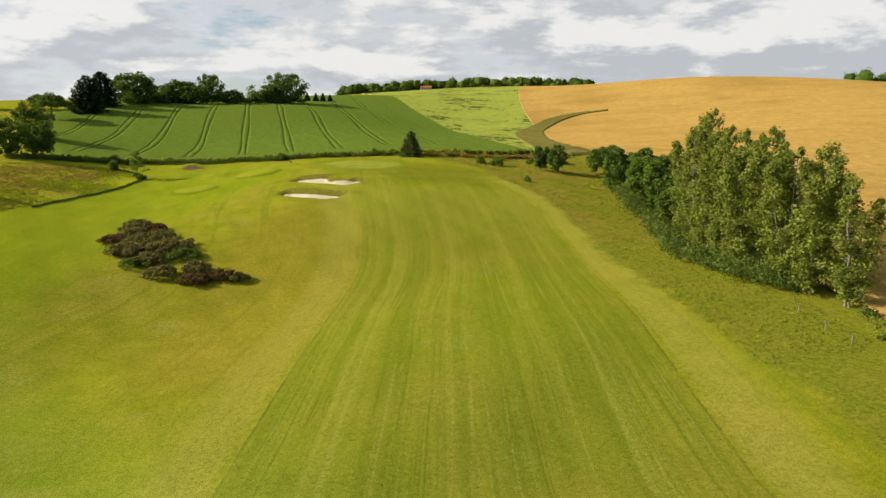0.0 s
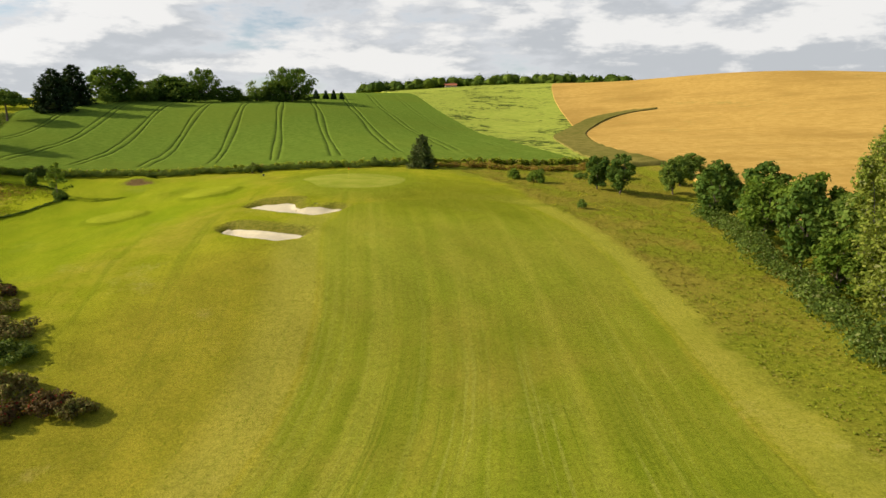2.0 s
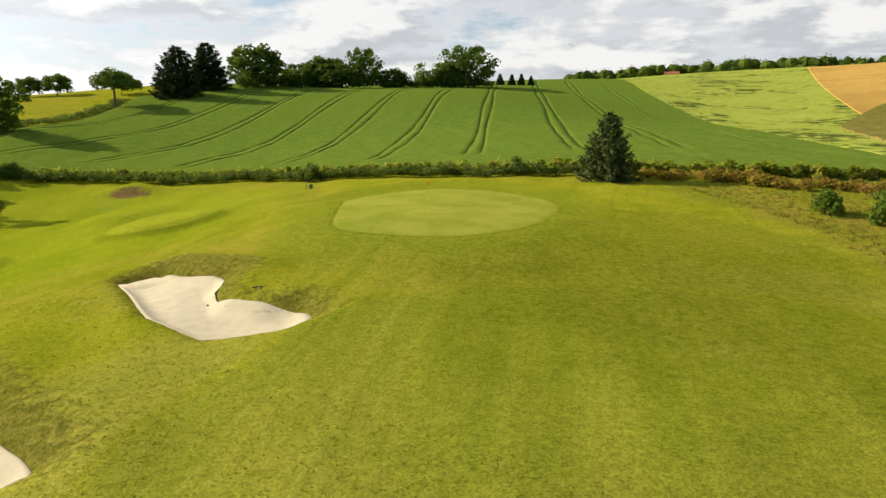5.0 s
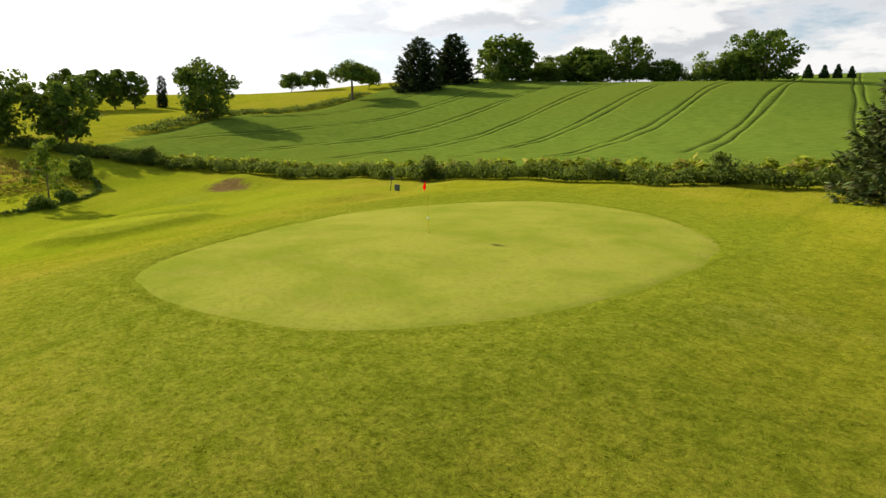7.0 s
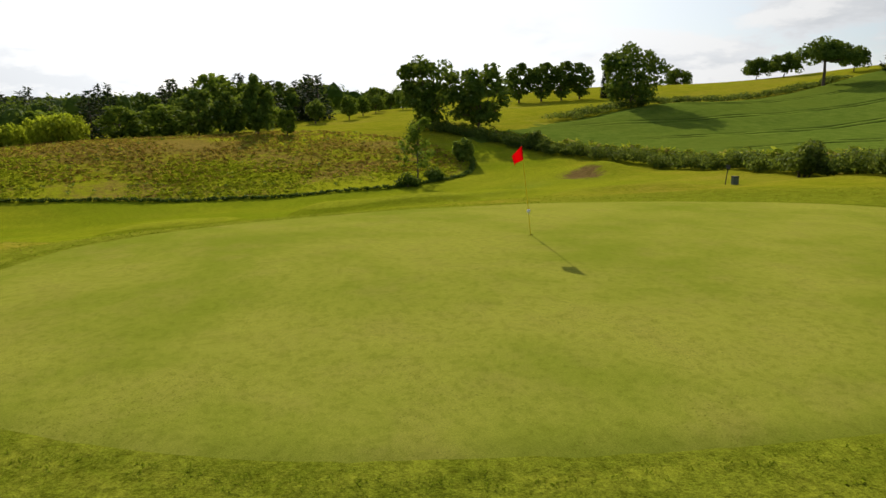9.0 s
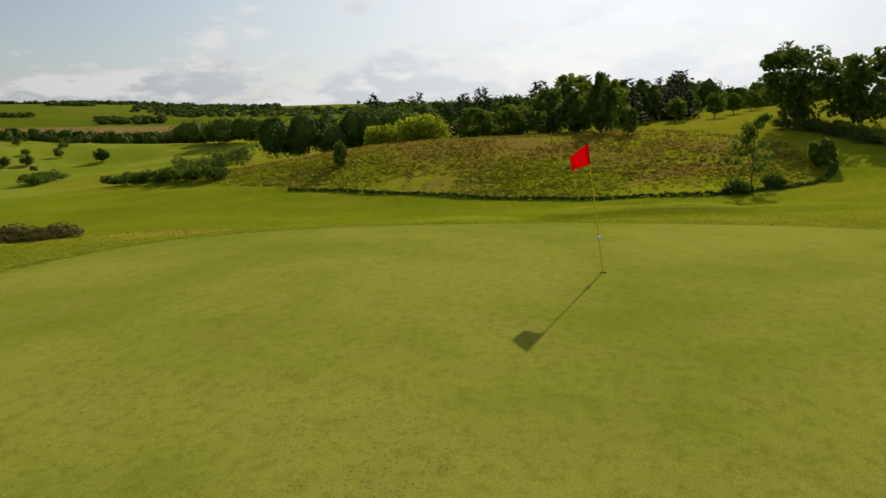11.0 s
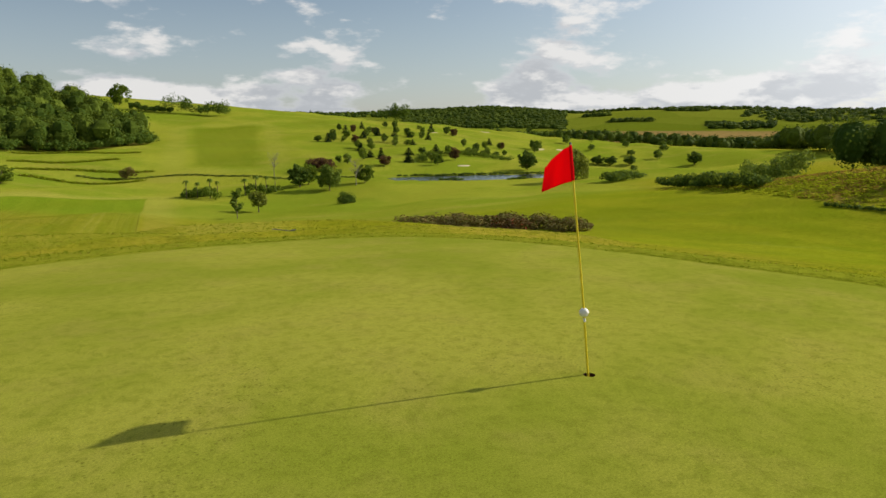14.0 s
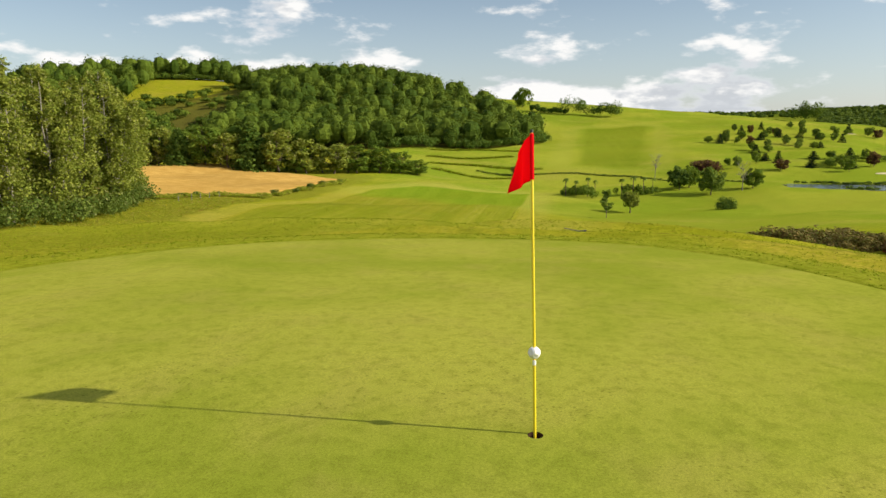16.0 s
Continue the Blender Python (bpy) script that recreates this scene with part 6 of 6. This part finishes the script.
west = [(-340 - 90 * r.random(), -190 + 330 * r.random(), 13, 12) for _ in range(160)] + [(-210 - 120 * r.random(), -120 + 130 * r.random(), 11, 10) for _ in range(150)]
crowns("west_wood", west, DARK, "dark mixed wood behind the slope", "forest", 60, 1.1, 18, 10, 6, 0.46)


# ---- flag, cup and small things about the green ----
YELLOW = plain("yellow_pole", (0.80, 0.62, 0.02), 0.35, 0.5, 0.05)
RED = leaf("red_cloth", (0.60, 0.004, 0.014), (0.60, 0.004, 0.014), None, 0.0, 0.55, (0.95, 0.004, 0.02))
WHITE = plain("white_plastic", (0.82, 0.82, 0.80), 0.4, 0.5, 0.04)
BLACK = plain("black_plastic", (0.02, 0.02, 0.022), 0.5, 0.4, 0.2)
SOIL = plain("cup_soil", (0.055, 0.030, 0.018), 0.95, 0.1, 0.3, 40.0)
GREY = plain("grey_bin", (0.11, 0.14, 0.11), 0.7, 0.3, 0.2)
CLAY = plain("clay_tile", (0.42, 0.14, 0.07), 0.9, 0.2, 0.3, 0.8)
WALL = plain("house_wall", (0.55, 0.42, 0.32), 0.9, 0.2, 0.1, 0.5)

FOOT, TOP = Vector((0, 0, -0.10)), Vector((0.06, -0.31, 2.055))
pin = thing("flagstick", "yellow flagstick with a drooping red flag and a white ball", "flag")
lean = (TOP - Vector((0, 0, 0))).normalized()
part("pole", mesh("pole", *tube([tuple(FOOT), tuple(lean * 0.7), tuple(TOP)], [0.0105, 0.0100, 0.0085], 12), YELLOW), pin, "yellow painted pole")
part("ferrule", mesh("ferrule", *tube([tuple(lean * 0.50), tuple(lean * 0.535)], [0.0118, 0.0118], 12), WHITE), pin, "white collar under the ball")
part("finial", mesh("finial", *tube([tuple(TOP - lean * 0.004), tuple(TOP + lean * 0.012), tuple(TOP + lean * 0.02)], [0.011, 0.011, 0.003], 10), BLACK), pin, "dark cap")


def ball_mesh():
    bm = bmesh.new()
    bmesh.ops.create_icosphere(bm, subdivisions=4, radius=0.043)
    dimples = [Vector(v).normalized() for v in [(1, 0.2, 0.3), (-0.5, 0.8, 0.4), (0.2, -1, 0.1), (-0.9, -0.4, -0.2), (0.3, 0.6, -0.8), (0.1, 0.1, 1), (0.7, -0.6, 0.6),
                                                (-0.4, -0.6, 0.8), (0.6, 0.8, 0.2), (-0.8, 0.3, 0.7), (0.8, -0.4, -0.5), (-0.3, 0.9, -0.4), (-0.7, -0.1, 0.7), (0.2, -0.8, -0.7)]]
    for v in bm.verts:
        n = v.co.normalized()
        near = max(n.dot(d) for d in dimples)
        if near > 0.975:
            v.co = n * 0.036
    me = bpy.data.meshes.new("ball")
    bm.to_mesh(me)
    bm.free()
    me.polygons.foreach_set("use_smooth", np.full(len(me.polygons), True))
    me.materials.append(WHITE)
    return me


ball = part("ball", ball_mesh(), pin, "white hollow plastic ball with holes")
ball.location = lean * 0.585


def flag_mesh():
    nu, nv, v = 22, 18, []
    fly, hoist = Vector((0.130, -0.232, 0)), -lean * 0.315
    side = Vector((0.87, 0.49, 0))
    for i in range(nu):
        s = i / (nu - 1)
        for j in range(nv):
            t = j / (nv - 1)
            droop = 0.17 * s ** 1.15 * (1 - 0.55 * t) + 0.035 * s * s
            fold = 0.028 * math.sin(5.5 * s + 1.4 * t) * s + 0.012 * math.sin(11 * s - 3 * t) * s
            p = TOP - lean * 0.012 + hoist * t + fly * s * (1 + 0.12 * t) + Vector((0, 0, -droop)) + side * fold
            v.append(tuple(p))
    me = mesh("flag", v, grid_faces(nu, nv), RED)
    return me


cloth = part("flag", flag_mesh(), pin, "plain red cloth flag")
cloth.modifiers.new("thick", "SOLIDIFY").thickness = 0.0015
part("sleeve", mesh("sleeve", *tube([tuple(TOP - lean * 0.008), tuple(TOP - lean * 0.32)], [0.0145, 0.0145], 12), RED), pin)

cup = thing("hole_cup", "round cup sunk into the putting green", "golf hole")
z0 = on(0, 0)
ring = tube([(0, 0, z0 + 0.021), (0, 0, z0 - 0.03)], [0.0545, 0.0545], 32)
part("soil_wall", mesh("soil_wall", ring[0], ring[1][:, ::-1], SOIL), cup, "dark cut soil")
liner = tube([(0, 0, z0 - 0.025), (0, 0, z0 - 0.17)], [0.0535, 0.0535], 32)
part("liner", mesh("liner", liner[0], liner[1][:, ::-1], plain("cup_liner", (0.30, 0.28, 0.24), 0.6)), cup, "dirty white liner")
a = np.arange(32) * 2 * math.pi / 32
part("bottom", mesh("bottom", np.vstack([[(0, 0, z0 - 0.165)], np.column_stack([0.0535 * np.cos(a), 0.0535 * np.sin(a), np.full(32, z0 - 0.165)])]), [(0, i + 1, (i + 1) % 32 + 1) for i in range(32)], SOIL), cup)


def box(name, size, at, mat, parent, label="", bevel=0.008, turn=0.0):
    bm = bmesh.new()
    bmesh.ops.create_cube(bm, size=1.0)
    bmesh.ops.scale(bm, vec=size, verts=bm.verts)
    bmesh.ops.bevel(bm, geom=bm.edges[:], offset=bevel, segments=2, affect="EDGES")
    me = bpy.data.meshes.new(name)
    bm.to_mesh(me)
    bm.free()
    me.materials.append(mat)
    ob = part(name, me, parent, label)
    ob.location, ob.rotation_euler = at, (0, 0, turn)
    return ob


sx, sy = -20.2, 18.2
sign = thing("tee_sign", "small dark tee sign on a leaning post", "sign", at=(sx, sy, on(sx, sy)))
part("post", mesh("post", *tube([(0, 0, -0.2), (0.08, 0.02, 0.55), (0.14, 0.04, 0.95)], [0.03, 0.03, 0.028], 8), BLACK), sign)
box("plate", (0.36, 0.03, 0.22), (0.15, 0.04, 0.98), BLACK, sign, "dark sign plate")
bx, by = -19.75, 18.5
bin_ = thing("waste_bin", "small grey bin beside the tee sign", "bin", at=(bx, by, on(bx, by)))
box("body", (0.34, 0.30, 0.42), (0, 0, 0.21), GREY, bin_, "", 0.03)
box("lid", (0.37, 0.33, 0.05), (0, 0, 0.445), BLACK, bin_, "dark lid", 0.015)

rx, ry = -2.2, -21.5
rake = thing("bunker_rake", "pale wooden rake lying on the grass lip", "rake", at=(rx, ry, on(rx, ry, 0.05)))
part("handle", mesh("handle", *tube([(0, 0, 0.02), (0.55, -0.75, 0.03)], [0.018, 0.018], 8), PALE_BARK), rake, "pale wooden handle")
head = box("head", (0.55, 0.05, 0.05), (0, 0, 0.03), BLACK, rake, "dark rake head", 0.01, 0.65)
for i in range(9):
    tooth = box("tooth", (0.02, 0.02, 0.08), (-0.24 + 0.06 * i, 0, -0.05), BLACK, head, "", 0.004)


def house(x, y, turn, long, wide, high, label):
    h = thing("house", label, "house", "farmhouses", at=(x, y, on(x, y)))
    h.rotation_euler = (0, 0, turn)
    body = box("wall", (long, wide, high), (0, 0, high / 2), WALL, h, "", 0.05)
    v = []
    e, r = 0.5, high + wide * 0.28
    for sx_ in (-1, 1):
        v += [(sx_ * (long / 2 + e), -wide / 2 - e, high - 0.1), (sx_ * (long / 2 + e), 0, r), (sx_ * (long / 2 + e), wide / 2 + e, high - 0.1)]
    me = mesh("roof", v, [(0, 3, 4, 1), (1, 4, 5, 2)], CLAY, False)
    roof = part("roof", me, h, "red clay tile roof")
    roof.modifiers.new("thick", "SOLIDIFY").thickness = 0.25
    box("chimney", (0.8, 0.6, 1.6), (long * 0.25, wide * 0.1, r), WALL, roof, "", 0.04)
    dark = BLACK
    for k in range(4):
        w = box("window", (1.0, 0.12, 1.3), (-long * 0.36 + k * long * 0.24, -wide / 2, high * 0.55), WHITE, h, "", 0.02)
        box("pane", (0.8, 0.14, 1.1), (0, -0.02, 0), dark, w, "", 0.01)


house(24.3, 570, 0.1, 11, 7, 3.2, "red-roofed farmhouse on the skyline")
house(206, -566, 2.4, 14, 9, 9.0, "red-roofed house among hilltop trees")
house(-30, -640, 3.0, 16, 9, 4.5, "pale distant house by a copse")
